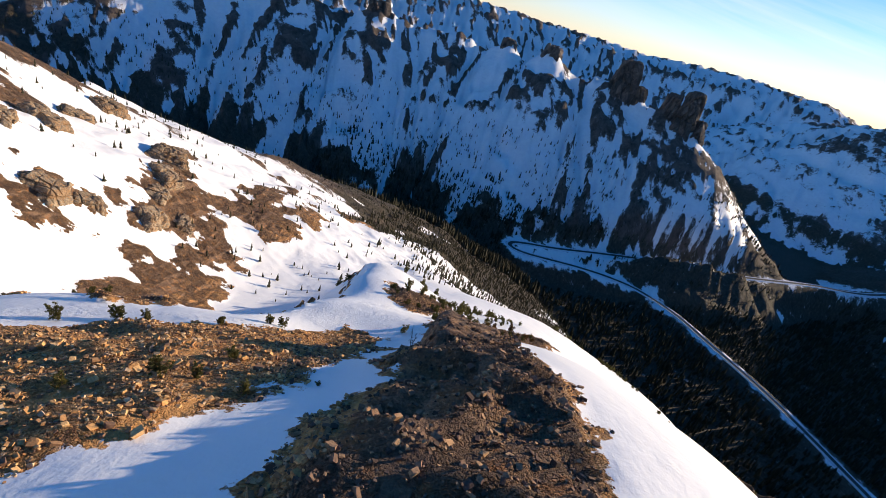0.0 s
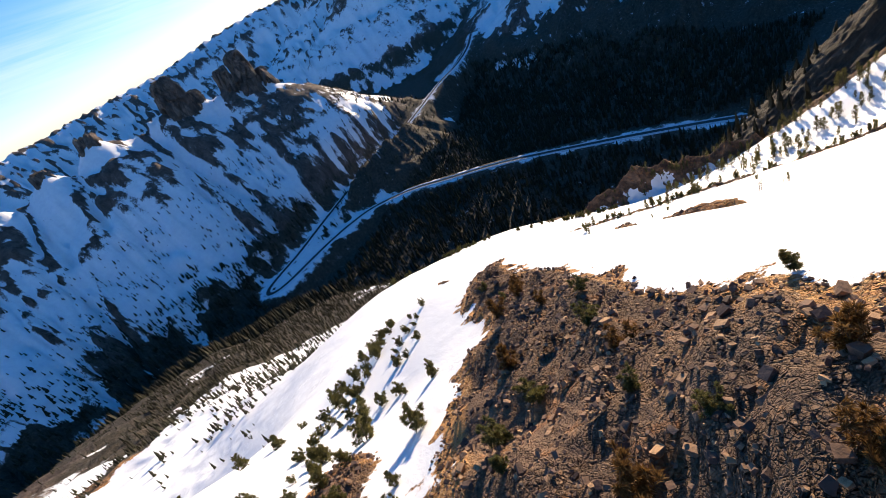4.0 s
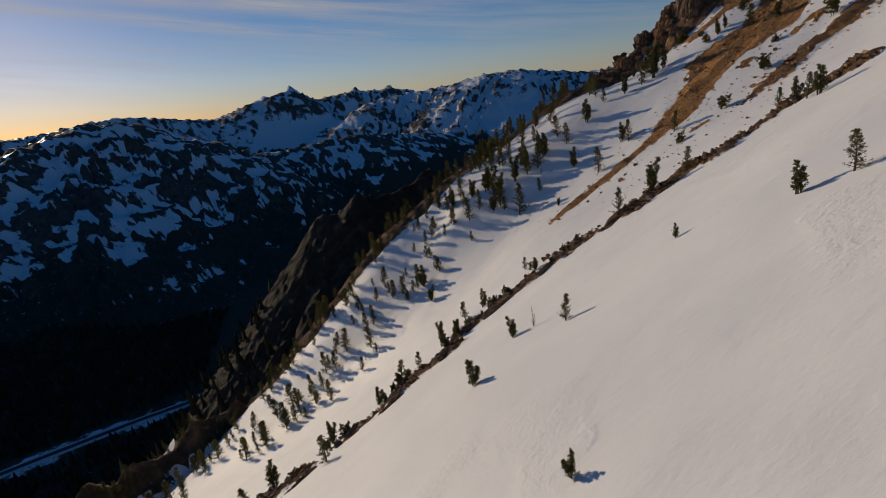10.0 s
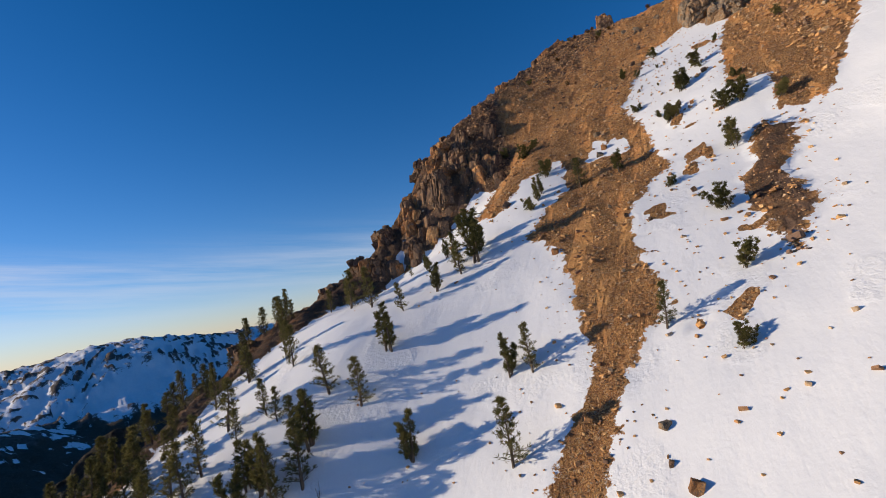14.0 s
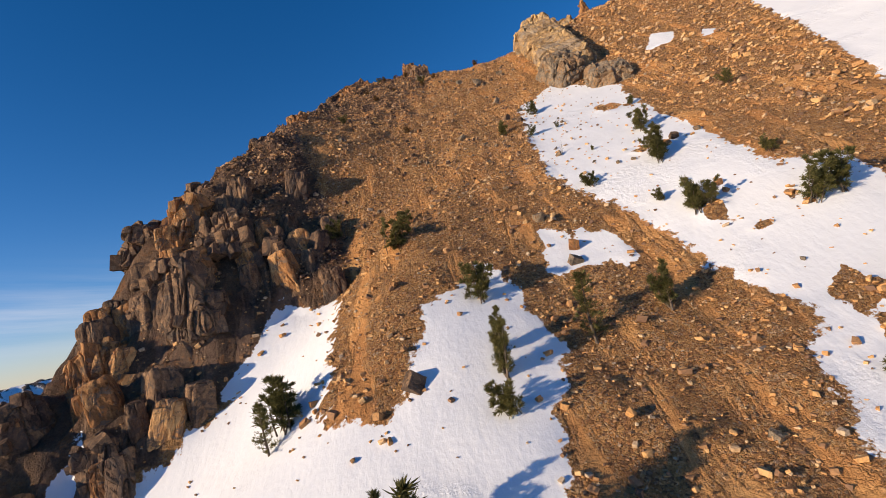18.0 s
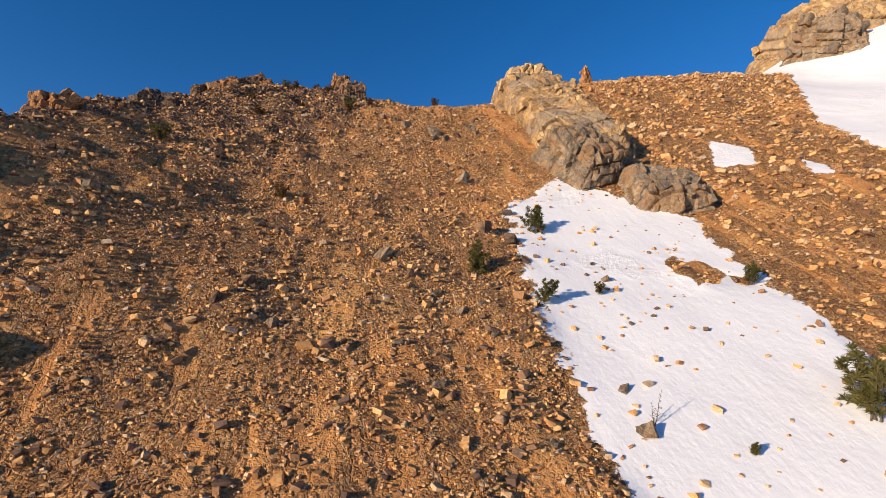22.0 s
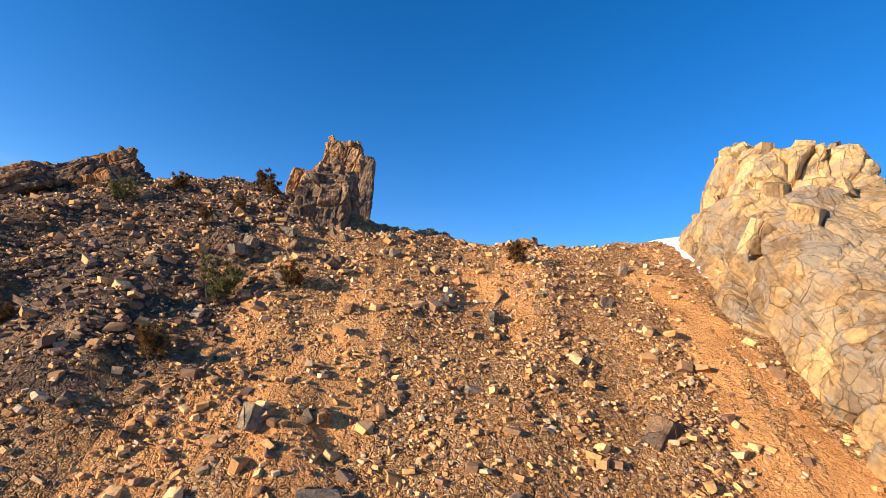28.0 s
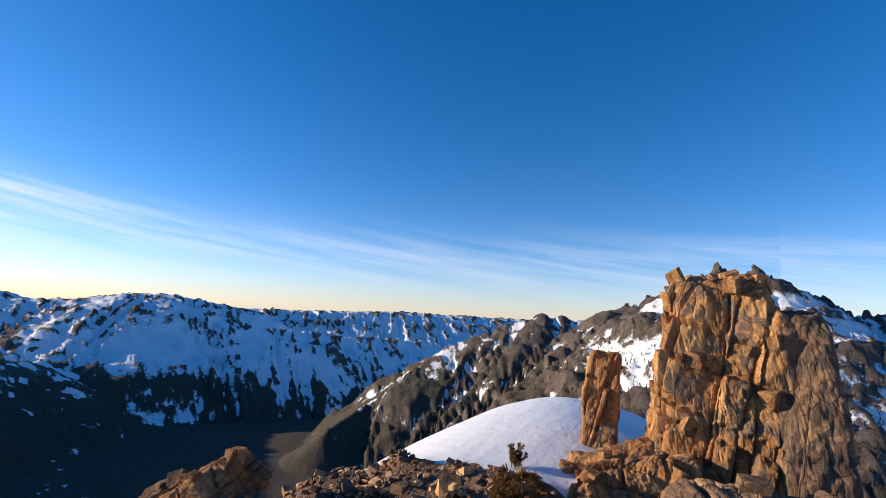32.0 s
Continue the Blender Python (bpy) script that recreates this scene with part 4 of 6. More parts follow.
def rock_mass(name, dims, seed, material, block=1.2, cut=0.35, taper=0.25, lean=(0, 0), n=52, tall=1.6, box=9.0):
    """A crag: a tapering block split by joints into angular pieces, on a grid of n squares a side."""
    rng = np.random.RandomState(seed)
    lin = np.linspace(-1, 1, n + 1)
    a, b = np.meshgrid(lin, lin, indexing="ij")
    verts, faces, base = [], [], 0
    for axis in range(3):
        for sign in (-1, 1):
            p = np.empty(a.shape + (3,))
            p[..., axis], p[..., (axis + 1) % 3], p[..., (axis + 2) % 3] = sign, a, b
            verts.append(p.reshape(-1, 3))
            i = np.arange(n)[:, None] * (n + 1) + np.arange(n)[None]
            q = np.stack([i, i + n + 1, i + n + 2, i + 1], -1).reshape(-1, 4) + base
            faces.append(q if sign > 0 else q[:, ::-1])
            base += (n + 1) ** 2
    v, q = np.concatenate(verts), np.concatenate(faces)
    v = v / (np.abs(v) ** box).sum(1, keepdims=True) ** (1 / box)
    half = np.array(dims) / 2
    p = v * half
    up = (v[:, 2] + 1) / 2
    k = 1 - taper * up[:, None] ** 1.4
    p[:, :2] *= k
    p[:, 0] += lean[0] * up * dims[2]
    p[:, 1] += lean[1] * up * dims[2]
    # three sets of straight joints cut the mass into blocks that stand proud or sunk
    out = v / np.linalg.norm(v, axis=1, keepdims=True)
    big = float(np.mean(dims))
    amount = 0.07 * min(dims) * fbm(p[:, 0] + 0.6 * p[:, 2], p[:, 1] - 0.5 * p[:, 2], 0.4 * big, 3, 0.5, shift=seed)
    for scale, share in ((1.0, 1.0), (0.37, 0.42)):
        turn = rng.uniform(0, 3.14)
        sets = [((math.cos(turn), math.sin(turn), 0.2), block), ((-math.sin(turn + 0.25), math.cos(turn + 0.25), -0.15), 0.85 * block), ((rng.uniform(-0.35, 0.35), rng.uniform(-0.35, 0.35), 1.0), tall * block)]
        code, gap, tip = 0, np.full(len(p), 1e9), 0.0
        for k, (way, step) in enumerate(sets):
            u = p @ (np.array(way) / np.linalg.norm(way)) + 0.05 * scale * block * fbm(p[:, 0] + 3.1 * k, p[:, 1] + p[:, 2], 1.6 * block, 3, 0.5, shift=seed + k)
            reach = 1.2 * sum(dims)
            cuts = -reach + np.cumsum(rng.uniform(0.45, 1.6, int(2.6 * reach / (step * scale)) + 4) * step * scale)
            i = np.clip(np.searchsorted(cuts, u), 1, len(cuts) - 1)
            gap = np.minimum(gap, np.minimum(u - cuts[i - 1], cuts[i] - u))
            code = code * 131 + i
            tip = tip + (u - (cuts[i] + cuts[i - 1]) / 2) * (((i * 37 + 11 * k + code) % 97) / 97 - 0.5)
        jut = rng.rand(8192)[code % 8192]
        amount += share * (scale * cut * block * (jut - 0.55) + 0.75 * cut * tip - 0.40 * cut * scale * block * np.exp(-(gap / (0.05 * scale * block)) ** 2))
    amount += 0.045 * block * fbm(p[:, 0] + p[:, 2] * 0.7, p[:, 1] - p[:, 2] * 0.6, 0.3 * block, 4, 0.65, shift=seed)
    p = p + out * amount[:, None]
    # the six sides meet edge to edge; weld them along the seams
    key = np.round(v * 4096).astype(np.int64) @ np.array([1, 20011, 400440121])
    _, first, back_to = np.unique(key, return_index=True, return_inverse=True)
    p, q = p[first], back_to.reshape(-1)[q]
    mesh = bpy.data.meshes.new(name)
    mesh.vertices.add(len(p))
    mesh.vertices.foreach_set("co", np.ascontiguousarray(p, np.float32).ravel())
    mesh.loops.add(len(q) * 4)
    mesh.loops.foreach_set("vertex_index", np.ascontiguousarray(q, np.int32).ravel())
    mesh.polygons.add(len(q))
    mesh.polygons.foreach_set("loop_start", np.arange(len(q), dtype=np.int32) * 4)
    mesh.polygons.foreach_set("use_smooth", np.zeros(len(q), bool))
    mesh.update(calc_edges=True)
    mesh.materials.append(material)
    return mesh


BLOCKS = {}


def clad(mesh, parent, m, count, size, seed, material, tall=1.3):
    """Loose angular blocks bedded in the faces of a crag, each a part."""
    rng = random.Random(seed)
    if material.name not in BLOCKS:
        BLOCKS[material.name] = [mesh_of("block", *hull(500 + k, 10, 0.8), material) for k in range(8)]
    pick = [v.co.copy() for v in mesh.vertices]
    for _ in range(count):
        at = m @ rng.choice(pick)
        k = 0.62 * size * rng.uniform(0.4, 1.4)
        part("block", rng.choice(BLOCKS[material.name]), parent, Matrix.Translation(at) @ pose(0, 0, 0, rng.uniform(-25, 25), rng.uniform(-25, 25), rng.uniform(0, 360)) @ Matrix.Diagonal((k, k * rng.uniform(0.7, 1.2), k * rng.uniform(0.8, 1.2) * tall, 1)))


def crag_part(name, parent, m, dims, seed, material, blocks=0, size=0.5, label="", stand=1.3, **how):
    mesh = rock_mass(name, dims, seed, material, **how)
    ob = part(name, mesh, parent, m, label)
    if blocks:
        clad(mesh, parent, m, blocks, size, seed, material, stand)
    return ob


def thing(name, x, y, z, label, category, group=""):
    ob = new(name)
    ob.matrix_world = pose(x, y, z)
    return tagged(ob, label, category, group)


SPOTS = {}


def ground_at(x, y):
    """Height of the ground under one place."""
    if (x, y) not in SPOTS:
        SPOTS[x, y] = float(surface(np.array([x]), np.array([y]))[0][0])
    return SPOTS[x, y]


def survey(spots):
    """Looks up many places at once for ground_at()."""
    xs, ys = [p[0] for p in spots], [p[1] for p in spots]
    SPOTS.update({(x, y): float(z) for x, y, z in zip(xs, ys, surface(np.array(xs), np.array(ys))[0])})


# ---- crags ----
spire = thing("rock_spire", 102, -71, 1.0, "tall ochre rock spire of cracked blocks on the ridge", "rock")
crag_part("tower", spire, pose(0.3, -1.2, 2.9, 0, 2, 8), (3.5, 3.4, 8.0), 11, WARM_ROCK, 110, 0.5, block=0.7, cut=0.34, taper=0.36, n=90, tall=1.0)
crag_part("shoulder", spire, pose(1.25, -1.0, 1.7, 0, -3, 20), (2.1, 2.6, 6.2), 12, WARM_ROCK, 50, 0.5, block=0.65, cut=0.36, taper=0.35, n=60, tall=0.9)
# side turned from the sun: shade put into the colour with darker rock
crag_part("slab", spire, pose(-1.15, -1.3, 2.5, 0, 1, 10), (1.3, 3.0, 7.2), 13, DARK_ROCK, 0, label="slab on the shaded side, its shade put in as darker rock", block=1.3, cut=0.2, taper=0.2, n=54, tall=2.4)
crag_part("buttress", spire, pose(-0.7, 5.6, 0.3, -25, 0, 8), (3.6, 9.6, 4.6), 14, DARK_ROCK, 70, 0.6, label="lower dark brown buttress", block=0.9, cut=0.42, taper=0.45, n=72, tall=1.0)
crag_part("foot", spire, pose(2.0, 0.4, 0.9, 6, 6, 30), (4.4, 3.6, 3.4), 15, WARM_ROCK, 60, 0.5, block=0.75, cut=0.45, taper=0.35, n=56, tall=1.0)
crag_part("pinnacle", spire, pose(3.4, -1.3, 3.4, 3, -4, 15), (1.0, 1.0, 2.9), 16, WARM_ROCK, 14, 0.3, block=0.55, cut=0.25, taper=0.15, n=36, tall=1.3)

left_crag = thing("tilted_crag", 112.2, -63.4, 0.9, "tilted dark brown rock slabs on the crest", "rock")
for n, (x, y, z, l, w, h) in enumerate([(0.1, -1.1, 1.2, 3.2, 2.0, 1.0), (-1.2, -0.6, 0.75, 2.2, 1.8, 0.9), (1.2, -0.3, 0.5, 3.4, 2.0, 0.9), (2.6, 0.9, -0.5, 3.6, 2.2, 0.9), (0.2, 0.9, 0.0, 3.0, 2.0, 0.8), (3.6, 2.6, -1.8, 3.4, 2.2, 1.0), (-1.3, 1.0, 0.0, 2.0, 1.6, 0.8), (1.4, 2.2, -1.0, 3.2, 1.8, 0.8)]):
    crag_part("slab", left_crag, pose(x, y, z, -14, 31, 8 + 9 * (n % 3)), (l, w, h), 30 + n, DARK_ROCK if n % 3 else WARM_ROCK, 12, 0.45, block=0.6, cut=0.4, taper=0.15, n=34, tall=0.7)

outcrop = thing("rock_outcrop", 84.7, -50, -5.5, "large ochre and grey slab outcrop with cracks above the snow", "rock")
crag_part("slab", outcrop, pose(-1.9, -1.2, -1.6, -40, 9, -14), (8.4, 33, 8.5), 21, TAN_ROCK, 110, 0.9, block=2.2, cut=0.24, taper=0.34, n=130, tall=0.9)
crag_part("block", outcrop, pose(-4.4, -12.0, 7.2, -18, 4, -20), (6.5, 8.5, 8.6), 22, TAN_ROCK, 50, 0.9, block=1.5, cut=0.34, taper=0.35, n=64, tall=1.4)
crag_part("block", outcrop, pose(1.2, 9.6, -7.6, -38, 0, 10), (4.2, 7.5, 4.0), 23, GREY_ROCK, 50, 0.7, label="dark grey foot of the slab", block=1.0, cut=0.4, taper=0.35, n=48, tall=1.0)
crag_part("block", outcrop, pose(-2.2, 13.4, -11.4, -38, 0, -12), (6.0, 6.0, 3.6), 24, GREY_ROCK, 50, 0.7, label="dark grey foot of the slab", block=1.0, cut=0.42, taper=0.35, n=48, tall=1.0)
crag_part("block", outcrop, pose(-8.5, -10.5, 6.5, -20, 0, -20), (5.0, 7.0, 5.5), 28, TAN_ROCK, 30, 0.8, block=1.3, cut=0.36, taper=0.4, n=50, tall=1.2)
crag_part("pinnacle", outcrop, pose(-14.6, -15.2, 13.2, 0, 0, 15), (1.6, 1.6, 3.6), 25, WARM_ROCK, 16, 0.5, block=0.7, cut=0.4, taper=0.45, n=34, tall=1.4)

crag_part("pinnacle", outcrop, pose(-4.3, -14.2, 10.4, 4, 3, 25), (2.3, 2.2, 5.2), 29, TAN_ROCK, 24, 0.6, block=0.8, cut=0.36, taper=0.35, n=44, tall=1.3)

summit = thing("summit_crag", 14, -73, 24, "high brown rock summit with snow ledges", "rock")
crag_part("dome", summit, pose(0, 0, 0, -12, 10, 20), (36, 28, 20), 26, TAN_ROCK, 60, 1.7, block=3.6, cut=0.34, taper=0.55, n=96, tall=0.6, box=3.2)
crag_part("block", summit, pose(13, 8, -5, -10, 20, 30), (16, 12, 9), 27, GREY_ROCK, 30, 1.8, block=2.2, cut=0.38, taper=0.45, n=56, tall=0.7, box=4)

rib_crag = thing("rib_crag", -9, 13, -1.5, "dark brown shaded rock rib above a snow gully", "rock")
for n, (x, y, z, l, w, h, rx, rz) in enumerate([(0.0, -4.2, -0.7, 4.2, 7.4, 4.4, -12, 4), (-0.6, 2.6, -3.3, 4.4, 6.6, 4.4, -22, -6), (1.6, -9.5, 0.5, 4.0, 6.0, 3.6, 0, 8), (1.6, 1.0, -3.0, 3.2, 6.0, 3.0, -22, -20)]):
    crag_part("block", rib_crag, pose(x, y, z, rx, 0, rz), (l, w, h), 40 + n, BROWN_ROCK, 120, 0.24, block=0.5, cut=0.13, taper=0.35, n=64, tall=0.7)

for n, (x, y, l, w, h, rz) in enumerate([(28.2, 51.5, 2.2, 5.5, 1.1, 35), (25.3, 48.2, 2.4, 4.2, 1.1, 50), (23.6, 46.2, 1.6, 3.4, 1.2, 60), (23.0, 53.4, 1.3, 2.8, 0.42, 40), (21.6, 52.4, 0.9, 1.2, 0.32, 10), (29.6, 64.5, 1.0, 5.0, 0.8, -18), (83.2, 42.0, 2.0, 4.5, 1.7, -12), (82.6, 36.5, 1.8, 4.0, 1.4, 10), (80.3, 30.8, 1.7, 3.6, 1.2, 30), (79.0, 26.2, 1.5, 3.0, 1.0, 15), (78.0, 55.0, 1.4, 4.0, 1.1, 28), (74.6, 63.0, 1.3, 3.5, 1.0, 30), (81.4, 48.2, 1.5, 3.5, 1.2, 22), (37.2, 112, 1.0, 4.2, 0.8, 5), (39.4, 101.5, 1.4, 5.2, 1.0, -5), (38.6, 92.5, 1.5, 5.6, 1.1, 0), (38.2, 84, 1.2, 4.6, 0.9, -8), (34.2, 74, 1.0, 4.6, 0.8, -35), (84.6, 44.5, 2.0, 3.4, 1.6, 10)]):
    out = thing("snow_slope_outcrop", x, y, ground_at(x, y) - 0.15, "brown rock outcrop breaking through the snow slope", "rock", "outcrops in the snow slope")
    crag_part("ledge", out, pose(0, 0, -0.12 * h, -25, 24, 0) @ pose(0, 0, 0, 0, 0, rz), (1.3 * l, 1.25 * w, 0.8 * h), 60 + n, DARK_ROCK if n > 5 else WARM_ROCK, 40, 0.42, stand=0.6, block=0.75, cut=0.34, taper=0.5, n=44, tall=0.45)

for n, (x, y, h, w) in enumerate([(118, -40.5, 1.2, 2.6), (120.6, -34, 1.4, 2.8), (124.0, -27, 1.8, 3.0), (126.6, -21.5, 2.0, 2.8), (123.0, -21.5, 2.6, 3.4), (119.8, -20.5, 2.2, 3.2), (116.6, -20.5, 1.6, 2.8), (121.8, -16.8, 3.4, 3.4), (126.0, -14.5, 3.2, 3.4), (129.2, -12.5, 2.4, 2.8), (134.2, -5, 2.0, 3.0), (137.2, 6.5, 2.0, 3.0), (138.8, 16, 1.8, 2.8), (140.0, 25, 2.0, 2.8), (141.0, 37, 1.8, 3.0), (115.5, -47, 0.9, 2.4), (112.6, -55.5, 0.9, 2.6), (124.0, -11.0, 2.4, 2.6), (128.0, -8.6, 2.0, 2.6), (132, -9.5, 2.2, 2.6)]):
    crag = thing("cliff_crag", x, y, ground_at(x, y), "dark weathered cliff buttress on the ridge edge", "rock", "crags of the east cliff")
    crag_part("buttress", crag, pose(0, 0, -0.35 * h, -14, 6, 37 * n), (w, w * 1.15, h * 1.6), 80 + n, DARK_ROCK if n % 4 else WARM_ROCK, 42, 1.2, stand=1.3, block=0.7, cut=0.5, taper=0.4, n=48, tall=3.0)

rng = random.Random(31)
cliff = thing("east_cliff", 121, -18, ground_at(121, -18), "dark rust-stained cliff of upright rock columns with snow pockets", "cliff")
COLUMNS = [rock_mass("column", (1.7, 1.9, 5.0), 160 + k, DARK_ROCK if k % 3 else WARM_ROCK, block=0.75, cut=0.24, taper=0.22, n=26, tall=1.8) for k in range(7)]
spots = []
while len(spots) < 46:
    x, y = rng.uniform(112, 133), rng.uniform(-30, -5)
    if float(inside(np.array([x]), np.array([y]), [(112.5, -17.5), (115, -17), (118.5, -13.6), (122, -11.2), (126, -8.2), (131, -5), (130.5, -12), (126, -21), (121, -24), (115, -25), (112, -23)])[0]) > 0.2:
        spots.append((x, y))
survey(spots)
for x, y in spots:
    k = rng.uniform(0.65, 1.15)
    part("column", rng.choice(COLUMNS), cliff, Matrix.Translation((x - 121, y + 18, ground_at(x, y) - ground_at(121, -18) - 1.0 * k)) @ pose(0, 0, 0, rng.uniform(-16, -4), rng.uniform(-4, 8), rng.uniform(0, 360)) @ Matrix.Diagonal((k, k, k * rng.uniform(0.75, 1.1), 1)))

for n, (x, y, l, w, h) in enumerate([(-92, 78, 11, 8, 4), (-88, 84, 8, 6, 3), (-82, 95, 10, 9, 4.5), (-78, 102, 9, 6, 3.5), (-90, 112, 12, 9, 5), (-98, 126, 13, 9, 5), (-104, 138, 12, 8, 5), (-86, 104, 7, 6, 3), (-64, 63, 7, 4, 2.5), (-112, 100, 14, 9, 5), (-120, 118, 12, 9, 5), (-130, 142, 14, 10, 6), (-108, 86, 9, 7, 3.5)]):
    crag = thing("bowl_crag", x, y, ground_at(x, y), "grey-brown rock crag breaking through the sunlit snow bowl", "rock", "crags of the western bowl")
    crag_part("ledge", crag, pose(0, 0, -0.1 * h, -14, 20, 0) @ pose(0, 0, 0, 0, 0, 40 * n), (l, w, h), 180 + n, GREY_ROCK, 14, 1.6, stand=0.7, block=2.0, cut=0.4, taper=0.45, n=34, tall=0.6)

for n, (x, y, z, l, h) in enumerate([(292, 1256, -82, 76, 150), (330, 1250, -110, 50, 110), (449, 1207, -105, 74, 152), (408, 1221, -110, 56, 130), (480, 1196, -140, 46, 110), (107, 1285, -70, 60, 90), (-2, 1290, -85, 50, 90), (-328, 1250, -90, 64, 90)]):
    tower = thing("rock_tower", x, y, z, "distant bare rock tower on a snowy mountain crest", "rock tower", "towers of the far crests")
    crag_part("wall", tower, pose(0, 0, 0, 0, 0, 31 * n), (l, l * 0.8, h), 120 + n, FAR_ROCK, 0, block=13, cut=0.5, taper=0.38, n=44, tall=3.2)

rng = random.Random(41)
SOUTH_CREST = [(500, -1610, 70), (330, -1560, 98), (242, -1523, 172), (200, -1525, 132), (153, -1529, 172), (76, -1530, 90), (-56, -1522, 52), (-170, -1506, 78), (-241, -1492, 74), (-326, -1469, 100), (-430, -1400, 100)]
for n in range(26):
    t = n / 25 * (len(SOUTH_CREST) - 1.001)
    (ax, ay, az), (bx, by, bz) = SOUTH_CREST[int(t)], SOUTH_CREST[int(t) + 1]
    f, h = t - int(t), rng.uniform(70, 120)
    spike = thing("rock_spire", ax + f * (bx - ax), ay + f * (by - ay), az + f * (bz - az) + rng.uniform(-14, 10) - 0.38 * h, "distant jagged brown rock spire on a snowy crest", "rock tower", "spires of the southern crest")
    crag_part("wall", spike, pose(0, 0, 0, rng.uniform(-6, 6), rng.uniform(-6, 6), rng.uniform(0, 360)), (rng.uniform(34, 60), rng.uniform(28, 44), h), 220 + n, FAR_ROCK, 0, block=9, cut=0.45, taper=0.8, n=24, tall=3.0, box=5.0)

# ---- boulders ----
BOULDERS = [boulder_mesh(s, (WARM_ROCK, GREY_ROCK, DARK_ROCK, GREY_ROCK)[s % 4]) for s in range(8)]
BY_SADDLE = [(94.7, -49.3, 1.3), (94.8, -48.1, 1.0), (96.8, -50.7, 1.1), (98.7, -52.1, 1.1), (90.0, -52.4, 0.9), (91.2, -49.9, 1.3), (94.0, -47.7, 0.8), (89.2, -49.6, 0.8), (91.0, -48.8, 0.7), (102.2, -50.3, 0.4), (102.5, -51.9, 0.5), (98.3, -48.0, 0.45), (100.2, -56.7, 0.65), (102.2, -57.8, 1.0), (97.5, -52.4, 0.65), (92.8, -48.1, 0.6), (100.6, -59.0, 0.6), (97.7, -55.4, 0.5), (98.9, -57.9, 0.8), (91.0, -63.3, 0.5), (88.4, -59.2, 0.7), (94.1, -61.8, 0.5), (89.8, -56.9, 0.6), (95.0, -56.5, 0.55), (106.8, -59.4, 0.55), (93.5, -56.1, 0.7), (101.2, -59.7, 0.9), (102.0, -58.3, 0.75)]
ON_SCREE = [(100.7, -31.6, 1.0), (104.4, -36.8, 0.6), (98.2, -28.2, 0.5), (94.2, -33.2, 0.9), (93.2, -36.1, 0.75), (95.4, -33.9, 1.2), (94.6, -40.5, 1.3), (104.0, -29.0, 0.5), (106.6, -28.4, 0.45), (105.8, -29.5, 0.6), (107.7, -40.6, 0.5), (101.6, -43.8, 0.75), (91.1, -30.9, 0.3), (87.8, -31.2, 0.25), (90.9, -27.1, 0.22), (92.0, -26.9, 0.25), (99.2, -15.0, 1.2), (85.7, -18.8, 0.8), (87.4, -18.9, 0.9), (98.3, -12.5, 0.9), (98.7, -11.5, 0.9), (90.4, -13.9, 0.45), (91.9, -18.7, 0.5), (110.1, -17.8, 0.8), (112.5, -32.5, 1.3), (109.3, -22.0, 0.4), (94.5, -22.9, 0.8)]
ON_SNOW = [(92.3, 20.9, 0.9), (94.2, 24.4, 0.45), (93.4, 17.9, 0.8), (93.5, 22.9, 0.38), (93.2, 19.6, 0.34), (108.0, -5.7, 1.1), (101.1, 3.4, 0.7), (97.1, -1.3, 0.7), (95.6, 0.9, 0.5), (93.8, 2.1, 0.4), (90.6, -0.1, 0.5), (113.1, -1.4, 0.5), (108.5, -11.5, 0.7), (89.3, -12.6, 0.5), (89, -4, 0.3), (90.2, -7, 0.35), (88.2, 4, 0.4), (91, 6.5, 0.3)]
rng = random.Random(7)
for spots, label in ((BY_SADDLE, "grey-brown angular boulder on the ochre scree below the saddle"), (ON_SCREE, "lichen-stained boulder half sunk in ochre scree"), (ON_SNOW, "brown boulder lying on the snow slope")):
    survey(spots)
    for n, (x, y, s) in enumerate(spots):
        b = new("boulder", BOULDERS[rng.randrange(8)])
        k = 0.58 * s * rng.uniform(0.9, 1.25)
        b.matrix_world = pose(x, y, ground_at(x, y) + 0.10 * s, rng.uniform(-40, 10), rng.uniform(-25, 25), rng.uniform(0, 360)) @ Matrix.Diagonal((k, k * rng.uniform(0.8, 1.2), k * rng.uniform(0.8, 1.2), 1))
        tagged(b, label, "boulder", "boulders on the slope")


